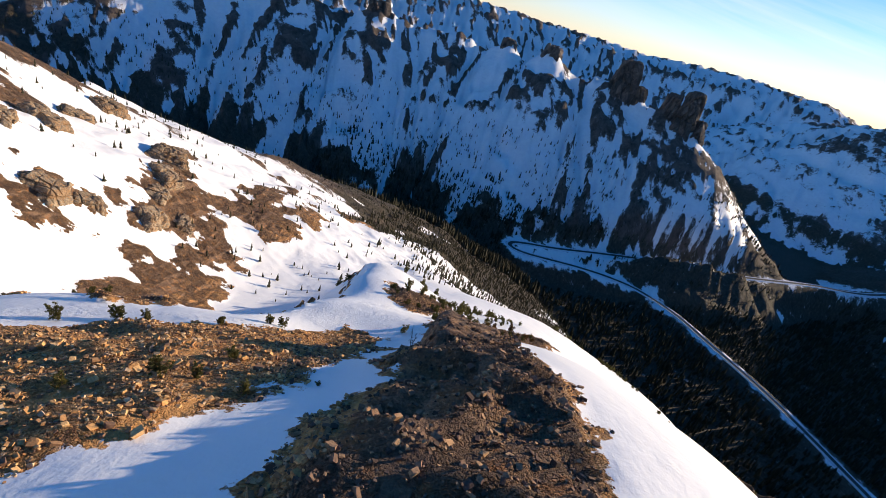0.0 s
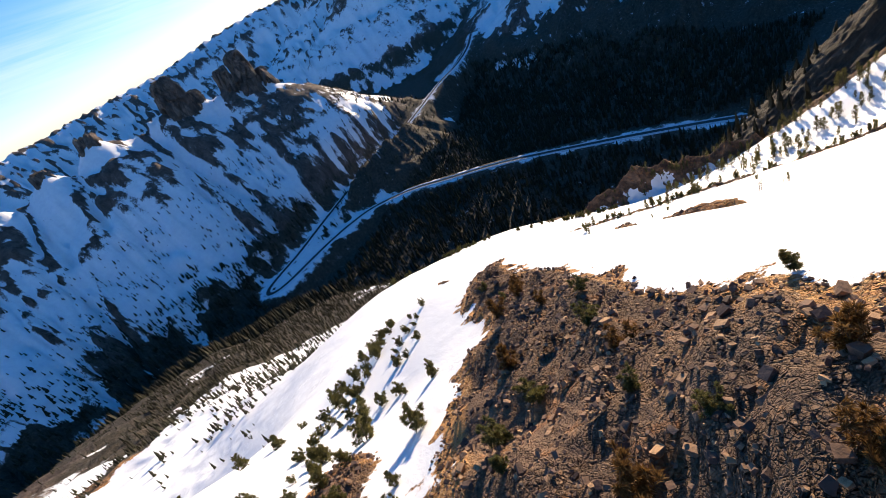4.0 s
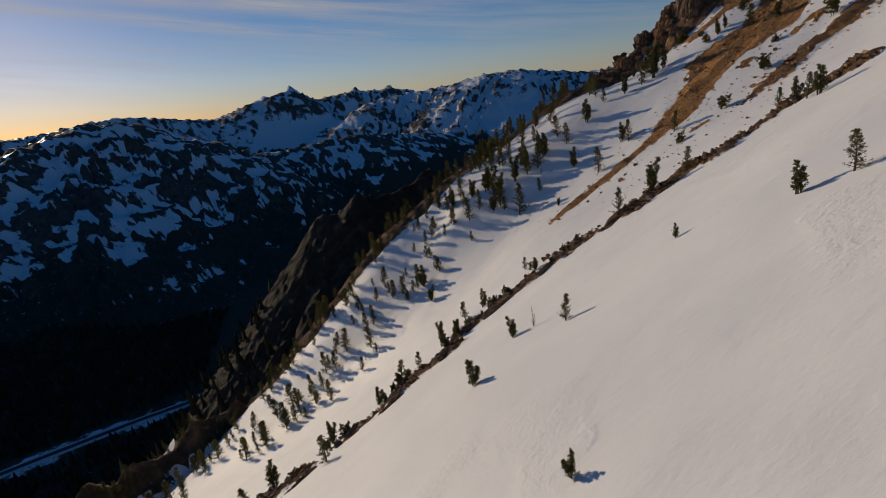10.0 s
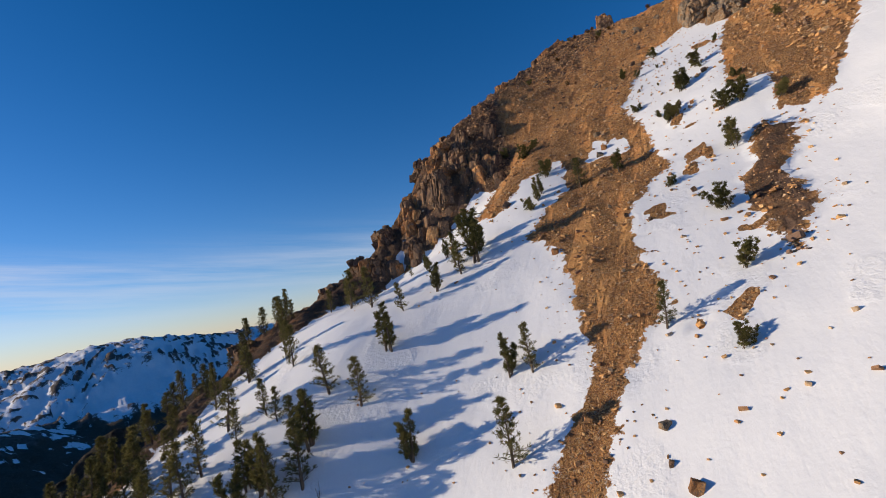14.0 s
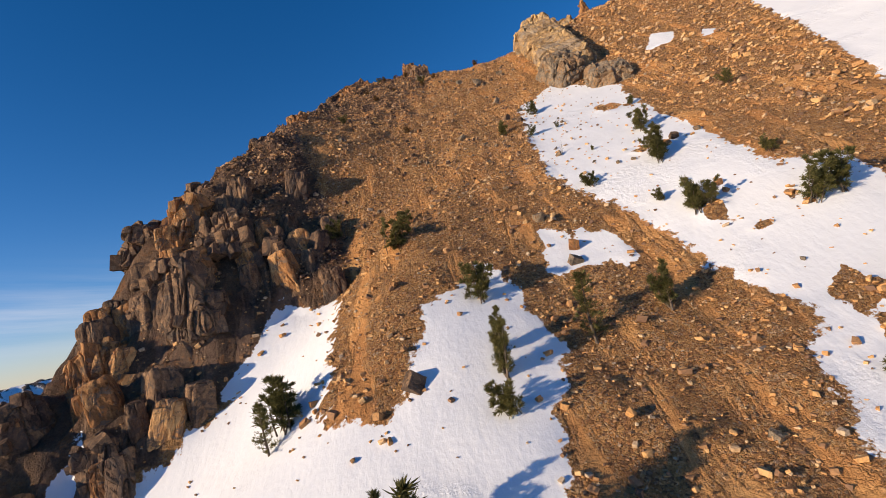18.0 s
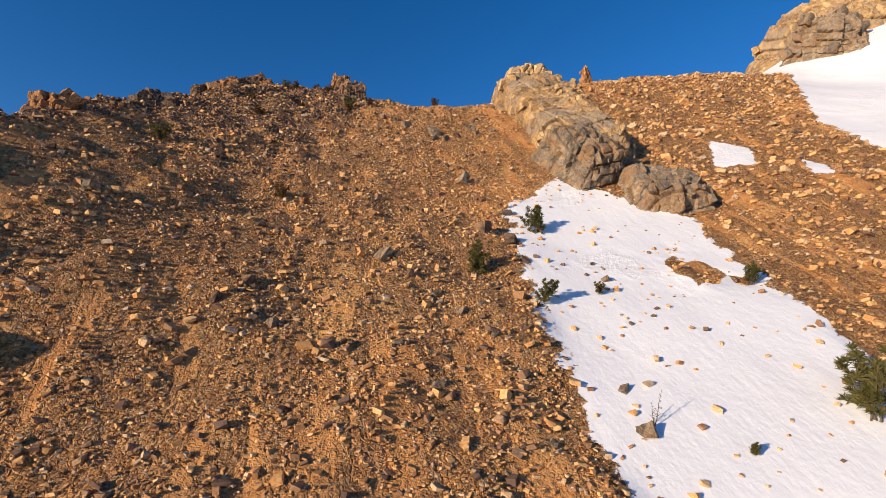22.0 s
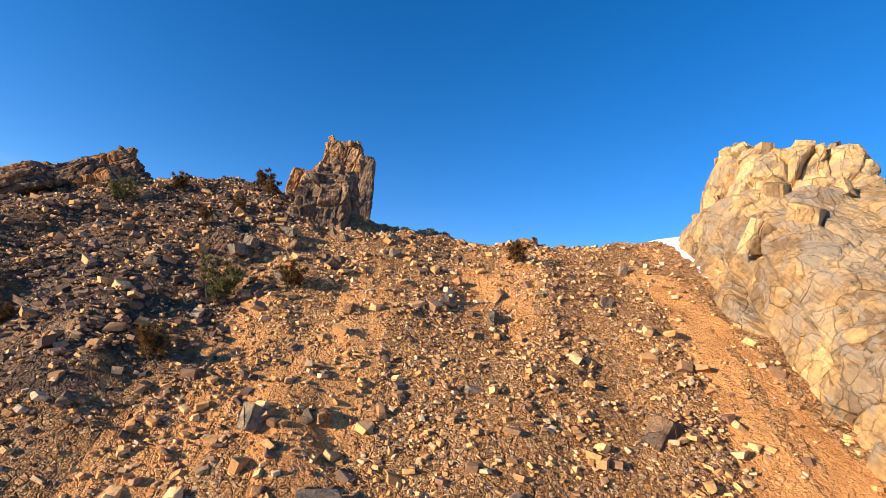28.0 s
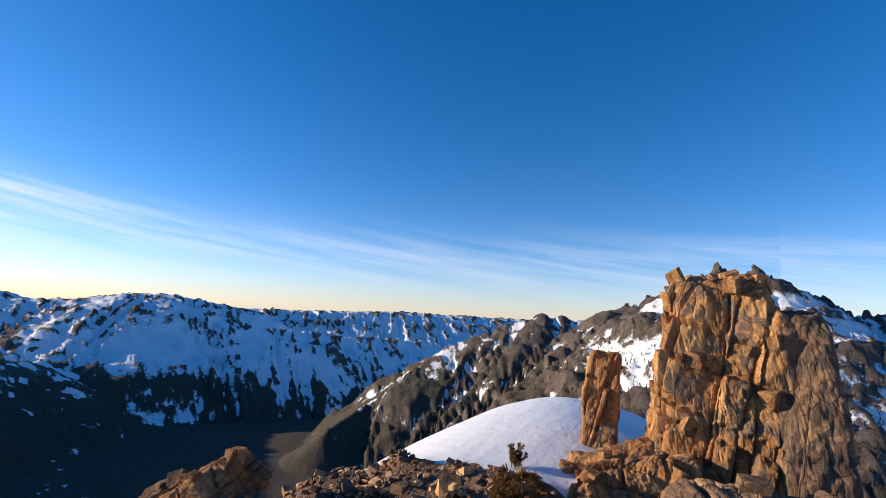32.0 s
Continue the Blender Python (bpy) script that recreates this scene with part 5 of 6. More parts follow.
# ---- loose stones ----
def scatter(name, label, material, count, seed, area, accept, sizes, flat=0.6):
    """Many small stones as one mesh, lying on the ground where accept says."""
    rng = np.random.RandomState(seed)
    x = area[0] + rng.rand(count) * (area[1] - area[0])
    y = area[2] + rng.rand(count) * (area[3] - area[2])
    z, snow, dark, wood_and_shade = surface(x, y)
    keep = accept(x, y, snow, dark, rng.rand(count))
    x, y, z = x[keep], y[keep], z[keep]
    n = len(x)
    size = 0.8 * sizes[0] * (1 - rng.rand(n) * (1 - (sizes[0] / sizes[1]) ** 1.9)) ** (-1 / 1.9)
    kinds = [hull(200 + k, 9, flat, 0.08) for k in range(10)]
    which = rng.randint(0, 10, n)
    verts, faces, base = [], [], 0
    for k, (v, f) in enumerate(kinds):
        pick = np.nonzero(which == k)[0]
        if not len(pick):
            continue
        m = len(pick)
        yaw, tip, tilt = rng.rand(m) * 6.283, (rng.rand(m) - 0.35) * 0.9, (rng.rand(m) - 0.5) * 0.9
        p = v[None] * (size[pick, None, None] * (0.75 + 0.6 * rng.rand(m, 1, 3)))
        cx, sx = np.cos(tip)[:, None], np.sin(tip)[:, None]
        p = np.stack([p[..., 0], p[..., 1] * cx - p[..., 2] * sx, p[..., 1] * sx + p[..., 2] * cx], -1)
        cx, sx = np.cos(tilt)[:, None], np.sin(tilt)[:, None]
        p = np.stack([p[..., 0] * cx + p[..., 2] * sx, p[..., 1], -p[..., 0] * sx + p[..., 2] * cx], -1)
        cx, sx = np.cos(yaw)[:, None], np.sin(yaw)[:, None]
        p = np.stack([p[..., 0] * cx - p[..., 1] * sx, p[..., 0] * sx + p[..., 1] * cx, p[..., 2]], -1)
        p = p + np.stack([x[pick], y[pick], z[pick] + 0.2 * size[pick]], -1)[:, None]
        verts.append(p.reshape(-1, 3))
        faces.append((f[None] + (np.arange(m) * len(v))[:, None, None] + base).reshape(-1, 3))
        base += m * len(v)
    ob = new(name, heap(name, np.concatenate(verts), np.concatenate(faces), material))
    return tagged(ob, label, "stones", kind="stuff")


patchy = lambda x, y: fbm(x, 0.3 * y, 1.6, 4, 0.6, 9.0)
scatter("scree_stones", "loose ochre scree stones covering the slope", STONE, 60000, 3, (78, 124, -70, 26), lambda x, y, snow, dark, r: (snow < -0.15) & (r < 0.72 + 0.9 * patchy(x, y) + 0.7 * np.minimum(dark, 0)), (0.08, 0.44))
scatter("fine_scree", "fine ochre rubble between larger stones", STONE, 70000, 8, (88, 114, -64, -20), lambda x, y, snow, dark, r: (snow < -0.1) & (r < 0.6 + 1.2 * patchy(x + 40, y) + 0.5 * np.minimum(dark, 0)), (0.055, 0.2))
scatter("dark_rubble", "dark broken rubble below the crest", DARK_STONE, 46000, 4, (94, 124, -72, -18), lambda x, y, snow, dark, r: (snow < -0.15) & (r < 1.15 * dark + 0.9 * patchy(x + 20, y) - 0.1), (0.09, 0.46), 0.5)
scatter("rib_rubble", "dark rubble and turf stones on the rib", DARK_STONE, 62000, 5, (-16, 10, -4, 58), lambda x, y, snow, dark, r: (snow < 0.0) & (r < 0.95), (0.055, 0.24))
scatter("spur_stones", "ochre stones on the western spur", STONE, 34000, 6, (-36, -13, -6, 28), lambda x, y, snow, dark, r: (snow < 0.0) & (r < 0.8), (0.055, 0.26))
scatter("snow_stones", "scattered stones melted out on the snow", STONE, 16000, 9, (80, 120, -40, 28), lambda x, y, snow, dark, r: (snow > -0.1) & (r < np.exp(-np.maximum(snow, 0) / 1.1) * 0.4 + 0.014), (0.10, 0.42))
scatter("far_scree", "ochre stones on the upper hillside", STONE, 22000, 10, (40, 80, -72, -4), lambda x, y, snow, dark, r: (snow < -0.1) & (r < 0.8), (0.14, 0.7))

scatter("outcrop_rubble", "brown rubble on the outcrops in the snow slope", DARK_STONE, 9000, 11, (19, 35, 44, 73), lambda x, y, snow, dark, r: (snow < 0.1) & (r < 0.9), (0.10, 0.5))
scatter("band_rubble", "brown rubble along the rock band in the snow", DARK_STONE, 9000, 12, (70, 88, 8, 70), lambda x, y, snow, dark, r: (snow < 0.3) & (x + 0.0 * y > 70) & (r < 0.9), (0.14, 0.8))

PICK = [mesh_of("stone", *hull(600 + k, 10, 0.62, 0.18), (STONE, DARK_STONE, STONE, GREY_ROCK)[k % 4]) for k in range(12)]
rng = random.Random(77)
beds = []
while len(beds) < 300:
    x, y = rng.gauss(98, 4.5), rng.uniform(-63, -16)
    if 89 < x < 110:
        beds.append((x, y))
survey(beds)
for x, y in beds:
    k = 0.17 / (1 - 0.86 * rng.random()) ** 0.5
    part("stone", PICK[rng.randrange(12)], ground, pose(x, y, ground_at(x, y) + 0.14 * k, rng.uniform(-50, 20), rng.uniform(-30, 30), rng.uniform(0, 360)) @ Matrix.Diagonal((k, k * rng.uniform(0.6, 1.1), k * rng.uniform(0.5, 1.1), 1)))


# ---- trees ----
def tuft(rng, verts, faces, at, way, size, count):
    """A spray of needle blades round a twig."""
    for _ in range(count):
        d = (way + Vector((rng.gauss(0, 0.6), rng.gauss(0, 0.6), rng.gauss(0, 0.5)))).normalized()
        side = d.cross(Vector((rng.gauss(0, 1), rng.gauss(0, 1), rng.gauss(0, 1)))).normalized() * size * rng.uniform(0.04, 0.085)
        tip = at + d * size * rng.uniform(0.6, 1.15)
        b = len(verts)
        mid = at + (tip - at) * 0.55
        verts += [at, mid + side, tip, mid - side]
        faces += [(b, b + 1, b + 2), (b, b + 2, b + 3)]


def limb(verts, faces, a, b, ra, rb, sides=4):
    axis = (b - a).normalized()
    u = axis.orthogonal().normalized()
    w = axis.cross(u)
    base = len(verts)
    for p, r in ((a, ra), (b, rb)):
        for k in range(sides):
            t = 2 * math.pi * k / sides
            verts.append(p + (u * math.cos(t) + w * math.sin(t)) * r)
    for k in range(sides):
        j = (k + 1) % sides
        faces.append((base + k, base + j, base + sides + j, base + sides + k))


def tree_model(name, label, seed, shape, needles, group):
    """A tree one metre high: trunk with limbs, and a crown of needle sprays."""
    rng = random.Random(seed)
    wood_v, wood_f, leaf_v, leaf_f = [], [], [], []
    stems = {"pine": 1, "clump": 3, "shrub": 7, "bare": 2, "heather": 9}[shape]
    for s in range(stems):
        spread = {"pine": 0.0, "clump": 0.13, "shrub": 0.30, "bare": 0.10, "heather": 0.34}[shape]
        foot = Vector((rng.uniform(-1, 1) * spread * 0.5, rng.uniform(-1, 1) * spread * 0.5, -0.06))
        top_h = rng.uniform(0.62, 1.0) if s else 1.0
        lean = Vector((rng.uniform(-1, 1) * (0.05 + spread), rng.uniform(-1, 1) * (0.05 + spread), top_h))
        points = [foot + lean * t + Vector((rng.gauss(0, 0.012), rng.gauss(0, 0.012), 0)) * (t > 0) for t in (0, 0.3, 0.6, 1.0)]
        r = 0.028 if shape in ("pine", "clump") else 0.014
        for k in range(3):
            limb(wood_v, wood_f, points[k], points[k + 1], r * (1 - 0.3 * k), r * (0.7 - 0.3 * k) + 0.002, 6)

        def stem_at(t):
            k = min(2, int(t * 3.0))
            knots = (0, 0.3, 0.6, 1.0)
            k = 0 if t < 0.3 else 1 if t < 0.6 else 2
            f = (t - knots[k]) / (knots[k + 1] - knots[k])
            return points[k].lerp(points[k + 1], f)

        branches = {"pine": 62, "clump": 26, "shrub": 9, "bare": 22, "heather": 6}[shape]
        low = {"pine": 0.10, "clump": 0.12, "shrub": 0.12, "bare": 0.15, "heather": 0.1}[shape]
        for k in range(branches):
            t = low + (1 - low) * ((k + rng.random()) / branches) ** 0.9
            turn = rng.uniform(0, 6.283)
            reach = {"pine": 0.27, "clump": 0.23, "shrub": 0.26, "bare": 0.17, "heather": 0.2}[shape] * (1.06 - t) ** 0.68 * rng.uniform(0.45, 1.2)
            rise = {"pine": 0.35, "clump": 0.7, "shrub": 0.45, "bare": 0.3, "heather": 0.9}[shape] + 0.5 * t
            way = Vector((math.cos(turn), math.sin(turn), rise)).normalized()
            a = stem_at(min(t, 0.985))
            b = a + way * reach
            limb(wood_v, wood_f, a, b, 0.0075 * (1.2 - t), 0.002, 3)
            if shape == "bare":
                for _ in range(4):
                    f = rng.uniform(0.3, 1)
                    c = a.lerp(b, f)
                    limb(wood_v, wood_f, c, c + Vector((rng.gauss(0, 1), rng.gauss(0, 1), rng.gauss(0.4, 0.8))).normalized() * reach * 0.4, 0.003, 0.001, 3)
                continue
            sprays = 5 if shape in ("pine", "clump") else 4
            for j in range(sprays):
                f = 0.22 + 0.78 * (j + rng.random()) / sprays
                c = a.lerp(b, min(f, 1.0)) + Vector((rng.gauss(0, 0.018), rng.gauss(0, 0.018), rng.gauss(0, 0.012)))
                tuft(rng, leaf_v, leaf_f, c, way, {"pine": 0.07, "clump": 0.085, "shrub": 0.13, "heather": 0.17}[shape], {"pine": 9, "clump": 12, "shrub": 19, "heather": 12}[shape])
        if shape in ("pine", "clump"):
            tuft(rng, leaf_v, leaf_f, points[3] - Vector((0, 0, 0.04)), Vector((0, 0, 1)), 0.09, 10)
    ob = tagged(new(name), label, "tree" if shape in ("pine", "clump", "bare") else "shrub", group)
    part("trunk", mesh_of("trunk", wood_v, wood_f, BARK), ob)
    if leaf_v:
        part("crown", mesh_of("crown", leaf_v, leaf_f, needles), ob)
    return ob


def plant(models, spots, seed, lean=4):
    """Copies of the models at places with heights; the first ones are the models themselves."""
    rng = random.Random(seed)
    spots = list(spots)
    survey(spots)
    for n, (x, y, h) in enumerate(spots):
        k = h * rng.uniform(0.95, 1.1)
        m = pose(x, y, ground_at(x, y), rng.uniform(-lean, lean), rng.uniform(-lean, lean), rng.uniform(0, 360)) @ Matrix.Diagonal((k * rng.uniform(0.85, 1.15), k * rng.uniform(0.85, 1.15), k, 1))
        model = models[n % len(models)]
        if n < len(models):
            model.matrix_world = m
        else:
            made = copy_thing(model, Matrix())
            made.matrix_world = m


CREST_PINES = [(115.9, 26.9, 4.3), (129.1, 34.3, 2.4), (125.4, 32.7, 2.9), (121.2, 32.0, 2.6), (121.6, 30.2, 3.3), (117.8, 30.4, 3.7), (115.0, 28.8, 3.0), (113.4, 27.6, 2.4), (119.7, 27.9, 3.3), (119.8, 26.3, 3.0), (116.3, 23.9, 4.4), (115.1, 22.2, 4.7), (116.6, 21.8, 3.6), (112.6, 16.1, 3.4), (112.4, 12.3, 3.6), (115.4, 16.1, 3.3), (114.7, 19.0, 3.6), (109.8, 26.6, 5.0), (111.1, 6.0, 3.0), (109.6, 4.0, 3.1), (108.8, 0.6, 2.9), (113.4, 8.3, 2.4), (112.7, 0.5, 2.0), (110.2, 52.7, 1.7), (110.0, 42.7, 2.8), (116.4, 45.6, 3.0), (115.5, 42.5, 3.6), (114.5, -6.7, 2.3), (114.6, 1.6, 1.6), (116.4, 1.8, 1.2)]
SLOPE_PINES = [(107.7, 17.9, 3.0), (101.1, 18.1, 3.5), (102.6, 13.0, 2.8), (101.1, 13.0, 3.2), (102.2, 24.0, 1.3), (110.0, 22.7, 2.2), (104.3, -6.3, 2.0), (100.2, -6.4, 2.9), (96.5, -7.0, 2.2), (93.1, 12.4, 2.8), (108.6, 2.5, 4.5), (110.9, 2.4, 3.1), (104.4, -5.1, 2.2), (91.1, 43.3, 2.4), (90.3, 41.2, 2.1), (89.1, 36.2, 1.7), (90.7, 46.5, 2.7), (80.6, 30.0, 2.7), (79.8, 26.7, 2.9), (79.1, 23.5, 2.1), (76.6, 14.2, 2.2), (78.3, 13.9, 1.8), (72.5, 16.7, 2.4), (63.7, 46.0, 1.6), (68.6, 47.1, 1.5), (55.5, 38.1, 1.6), (57.1, 38.7, 1.3), (74.0, 16.1, 2.3), (72.9, 70.7, 2.5), (66.1, 73.6, 3.0)]
LOW_PINES = [(72.6, 81.0, 2.9), (74.5, 60.9, 2.5), (83.8, 55.5, 2.3), (89.4, 52.2, 2.5), (79.6, 66.0, 2.8), (71.1, 81.5, 2.7), (75.8, 73.0, 3.2), (71.5, 96.8, 2.4), (65.0, 51.3, 1.8), (77.0, 68.0, 2.2), (81.0, 60.5, 2.2), (86.5, 50.5, 1.9), (84.5, 46.5, 2.0), (82.5, 47.2, 1.6), (70.0, 77.5, 2.4), (68, 84, 2.2), (62, 92, 2.6), (58, 88, 1.8), (50.6, 65.4, 0.9), (48.1, 66.8, 0.8), (51.9, 52.9, 0.8), (39.0, 45.6, 1.1), (50.5, 38.3, 0.9), (33.1, 52.9, 0.5), (62.9, 39.5, 0.8)]
UPPER_SHRUBS = [(90.0, -16.9, 1.7), (94.6, -17.1, 1.0), (88.0, -22.0, 1.3), (92.3, -34.0, 1.1), (92.3, -1.6, 0.85), (96.9, -30.7, 1.1), (85.4, -13.2, 0.8), (104.5, -9.5, 1.5), (114.0, -7.5, 1.8), (104.5, -3.6, 1.1), (91.6, -11.5, 1.7), (94.9, -28.5, 0.75), (87.5, -20.9, 0.6), (92.3, -13.4, 0.6), (92.1, -28.8, 0.45), (92.2, -21.8, 0.3), (79.1, -23.4, 0.9), (108.5, -15.2, 1.5), (107.9, -17.8, 1.3), (112.5, -20.8, 1.2), (85.2, -28.1, 0.7), (87.2, -4.4, 1.8), (85.8, -9.2, 1.7), (89.3, -17.8, 1.5), (90.9, -11.5, 1.1), (82.9, -7.5, 1.2), (88.8, 3.1, 1.3), (88.8, 9.4, 1.2), (89.6, 14.9, 1.0), (87.1, -9.2, 1.6)]
RIB_SHRUBS = [(-2.1, 34.1, 0.5), (-4.9, 38.8, 0.8), (-4.9, 35.8, 0.5), (-6.3, 38.7, 1.0), (-5.5, 34.3, 0.5), (-7.3, 37.5, 0.6), (-7.6, 48.9, 1.7), (-6.6, 43.8, 1.1), (-10.7, 60.3, 1.4), (-6.4, 59.8, 1.5), (-3.9, 47.5, 1.0), (-26.4, 53.9, 1.0), (-12.7, 24.3, 0.7), (-20.0, 19.7, 0.7), (-14.2, 44.3, 1.0), (-9.5, 51.3, 1.2), (-22.9, 26.4, 0.9), (-17.7, 8.8, 0.5), (-15.9, 8.1, 0.45), (-14.1, 9.1, 0.2), (0.5, 46, 0.7), (2.5, 50, 0.6), (-1.0, 40.0, 0.6), (-24.5, 62, 1.3), (-27, 66, 1.5), (-28, 70, 1.4), (-25, 57, 1.2), (-24, 52, 1.1), (-26, 16, 0.9), (-24.6, 16.2, 0.7), (-21.5, 17.2, 0.7), (-19.2, 19.8, 0.6), (-28, 14.6, 0.8), (-31, 20, 0.6), (-29, 19, 0.5), (-34, 22, 0.7), (-18.6, 8.2, 0.6), (-17.5, 10.8, 0.5), (-20.4, 7.2, 0.5), (-10, 46, 0.9), (-11.5, 44, 0.8), (-12.5, 42.6, 1.0), (-14, 41.5, 0.9), (-15.6, 41.5, 0.8), (-13.5, 38.5, 0.8), (-12.3, 39.5, 0.7), (-11, 40.5, 0.6), (-9.8, 43.5, 0.8), (-8.8, 46.5, 0.9), (-14.8, 39.6, 0.6), (-21.2, 30, 0.7), (-21.4, 34, 0.8), (-21.6, 38, 0.9), (-21.7, 41, 0.8), (-21.8, 44, 1.0), (-21.9, 46.5, 0.9), (-22, 49, 1.0), (-16, 58, 1.0), (-13, 62, 1.2), (-9, 66, 1.1), (-5, 64, 1.2), (-1, 66, 1.3), (2, 70, 1.2), (0, 74, 1.4)]
HEATHER = [(101.8, -56.0, 1.0), (101.7, -53.4, 0.6), (99.7, -56.4, 0.6), (92.3, -59.4, 0.65), (108.1, -60.0, 0.7), (103.7, -61.0, 0.5), (103.6, -63.6, 0.6), (107.4, -62.5, 0.7), (102.7, -66.5, 0.6), (106.6, -69.4, 0.4), (105.3, -66.8, 0.8), (105.7, -37.3, 0.7), (112.7, -40.3, 0.8), (108.6, -48, 0.6), (104, -58.6, 0.5), (-7, 28, 0.5), (-5.2, 29.6, 0.5), (-4.4, 33, 0.5), (-6.8, 35, 0.6), (-8.6, 36.6, 0.7), (-2.8, 38.4, 0.5), (-4.2, 40.6, 0.6), (-1.2, 41.6, 0.4), (-5.8, 32.6, 0.4), (-9.8, 30.4, 0.6), (-7.4, 31.2, 0.4), (0.4, 44.6, 0.5), (1.8, 46.6, 0.5), (-9.6, 26.6, 0.5), (-8.0, 29, 0.6), (-6.5, 31.5, 0.5), (-3.6, 36.8, 0.5), (-9.0, 33, 0.6), (-1.8, 43.4, 0.6), (106, -54, 0.5), (110, -52, 0.6)]
DEAD = [(38.0, 48.0, 2.6), (34.0, 55.0, 1.6), (26.0, 46.6, 1.6), (39.1, 46.1, 1.2), (94.1, -23.1, 1.1), (-11.8, 15.2, 1.1), (47.8, 36.8, 1.0), (112.6, 20.9, 1.4), (85.0, 25.8, 0.9), (67.2, 46.2, 1.5)]

pines = [tree_model("pine_tree", "dark green whitebark pine standing in the snow", 300 + k, "pine" if k % 2 else "clump", NEEDLES, "pines on the slope") for k in range(6)]
plant(pines, CREST_PINES + SLOPE_PINES + LOW_PINES, 1)
rng = random.Random(12)
edge = []
while len(edge) < 150:
    t = rng.random()
    y = 2 + 95 * t
    x = float(np.interp(y, [p[1] for p in CREST_LINE][4:], [p[0] for p in CREST_LINE][4:])) - abs(rng.gauss(0, 1)) * 7 - 0.5 + max(0, y - 60) * -0.6
    edge.append((x, y, rng.uniform(1.6, 3.9)))
while len(edge) < 240:
    x, y = rng.uniform(102, 131), rng.uniform(16, 82)
    if float(inside(np.array([x]), np.array([y]), [(114, 18), (130, 16), (133, 34), (126, 46), (119, 62), (110, 80), (103, 74), (110, 50), (114, 34)])[0]) > 0:
        edge.append((x, y, rng.uniform(1.6, 4.2)))
ridge_pines = [tree_model("ridge_pine", "slender dark pine along the ridge edge above the valley", 320 + k, "pine", NEEDLES, "pines along the edge") for k in range(4)]
for k in range(70):
    t = rng.uniform(0, len(RIM) - 1.001)
    (ax, ay, _), (bx, by, _) = RIM[int(t)], RIM[int(t) + 1]
    edge.append((ax + (t % 1) * (bx - ax) - abs(rng.gauss(0, 2.5)), ay + (t % 1) * (by - ay) - abs(rng.gauss(0, 2.0)), rng.uniform(1.0, 2.6)))
plant(ridge_pines, edge, 2)
shrubs = [tree_model("pine_shrub", "low sprawling green pine shrub", 340 + k, "shrub", NEEDLES, "pine shrubs") for k in range(5)]
rng = random.Random(19)


def strung(line, count, spread, low, high):
    """Places strung in loose clusters along a line."""
    run = [0.0]
    for (ax, ay), (bx, by) in zip(line, line[1:]):
        run.append(run[-1] + math.hypot(bx - ax, by - ay))
    spots = []
    while len(spots) < count:
        at = rng.uniform(0, run[-1])
        for _ in range(rng.randint(1, 5)):
            s = min(max(at + rng.gauss(0, 1.6), 0), run[-1])
            x, y = (float(np.interp(s, run, [p[k] for p in line])) for k in (0, 1))
            spots.append((x + rng.gauss(0, spread), y + rng.gauss(0, spread), rng.uniform(low, high)))
    return spots


BAND_SHRUBS = strung([(69, 97), (73.2, 82.5), (75.6, 72.5), (79, 60), (84, 52), (85.9, 41.5), (82.8, 34), (79.8, 21)], 60, 0.8, 0.6, 1.5)
EDGE_SHRUBS = strung([(32, 142), (45, 145), (62, 142), (72, 134), (84, 124), (90, 112), (100, 100)], 60, 1.6, 0.9, 1.9)
GULLY_SHRUBS = strung([(-15.6, 40), (-12.6, 42.7), (-9.5, 51.8), (-6.3, 57), (-2, 62), (2, 70), (6, 84)], 46, 1.0, 0.5, 1.2) + strung([(-11, 34), (-9.3, 40), (-7.5, 47), (-3, 54), (2, 60)], 30, 0.8, 0.4, 0.9)
plant(shrubs, [(x, y, 1.35 * h) for x, y, h in UPPER_SHRUBS] + RIB_SHRUBS + BAND_SHRUBS + EDGE_SHRUBS + GULLY_SHRUBS, 3, 20)
heathers = [tree_model("heather_tuft", "dry rust-brown heather tuft among stones", 360 + k, "heather", TURF if k else NEEDLES, "heather tufts") for k in range(4)]
plant(heathers, [(x, y, 1.35 * h) for x, y, h in HEATHER], 4, 15)
dead = [tree_model("bare_sapling", "leafless grey sapling standing in the snow", 380 + k, "bare", NEEDLES, "bare saplings") for k in range(3)]
plant(dead, DEAD, 5, 8)


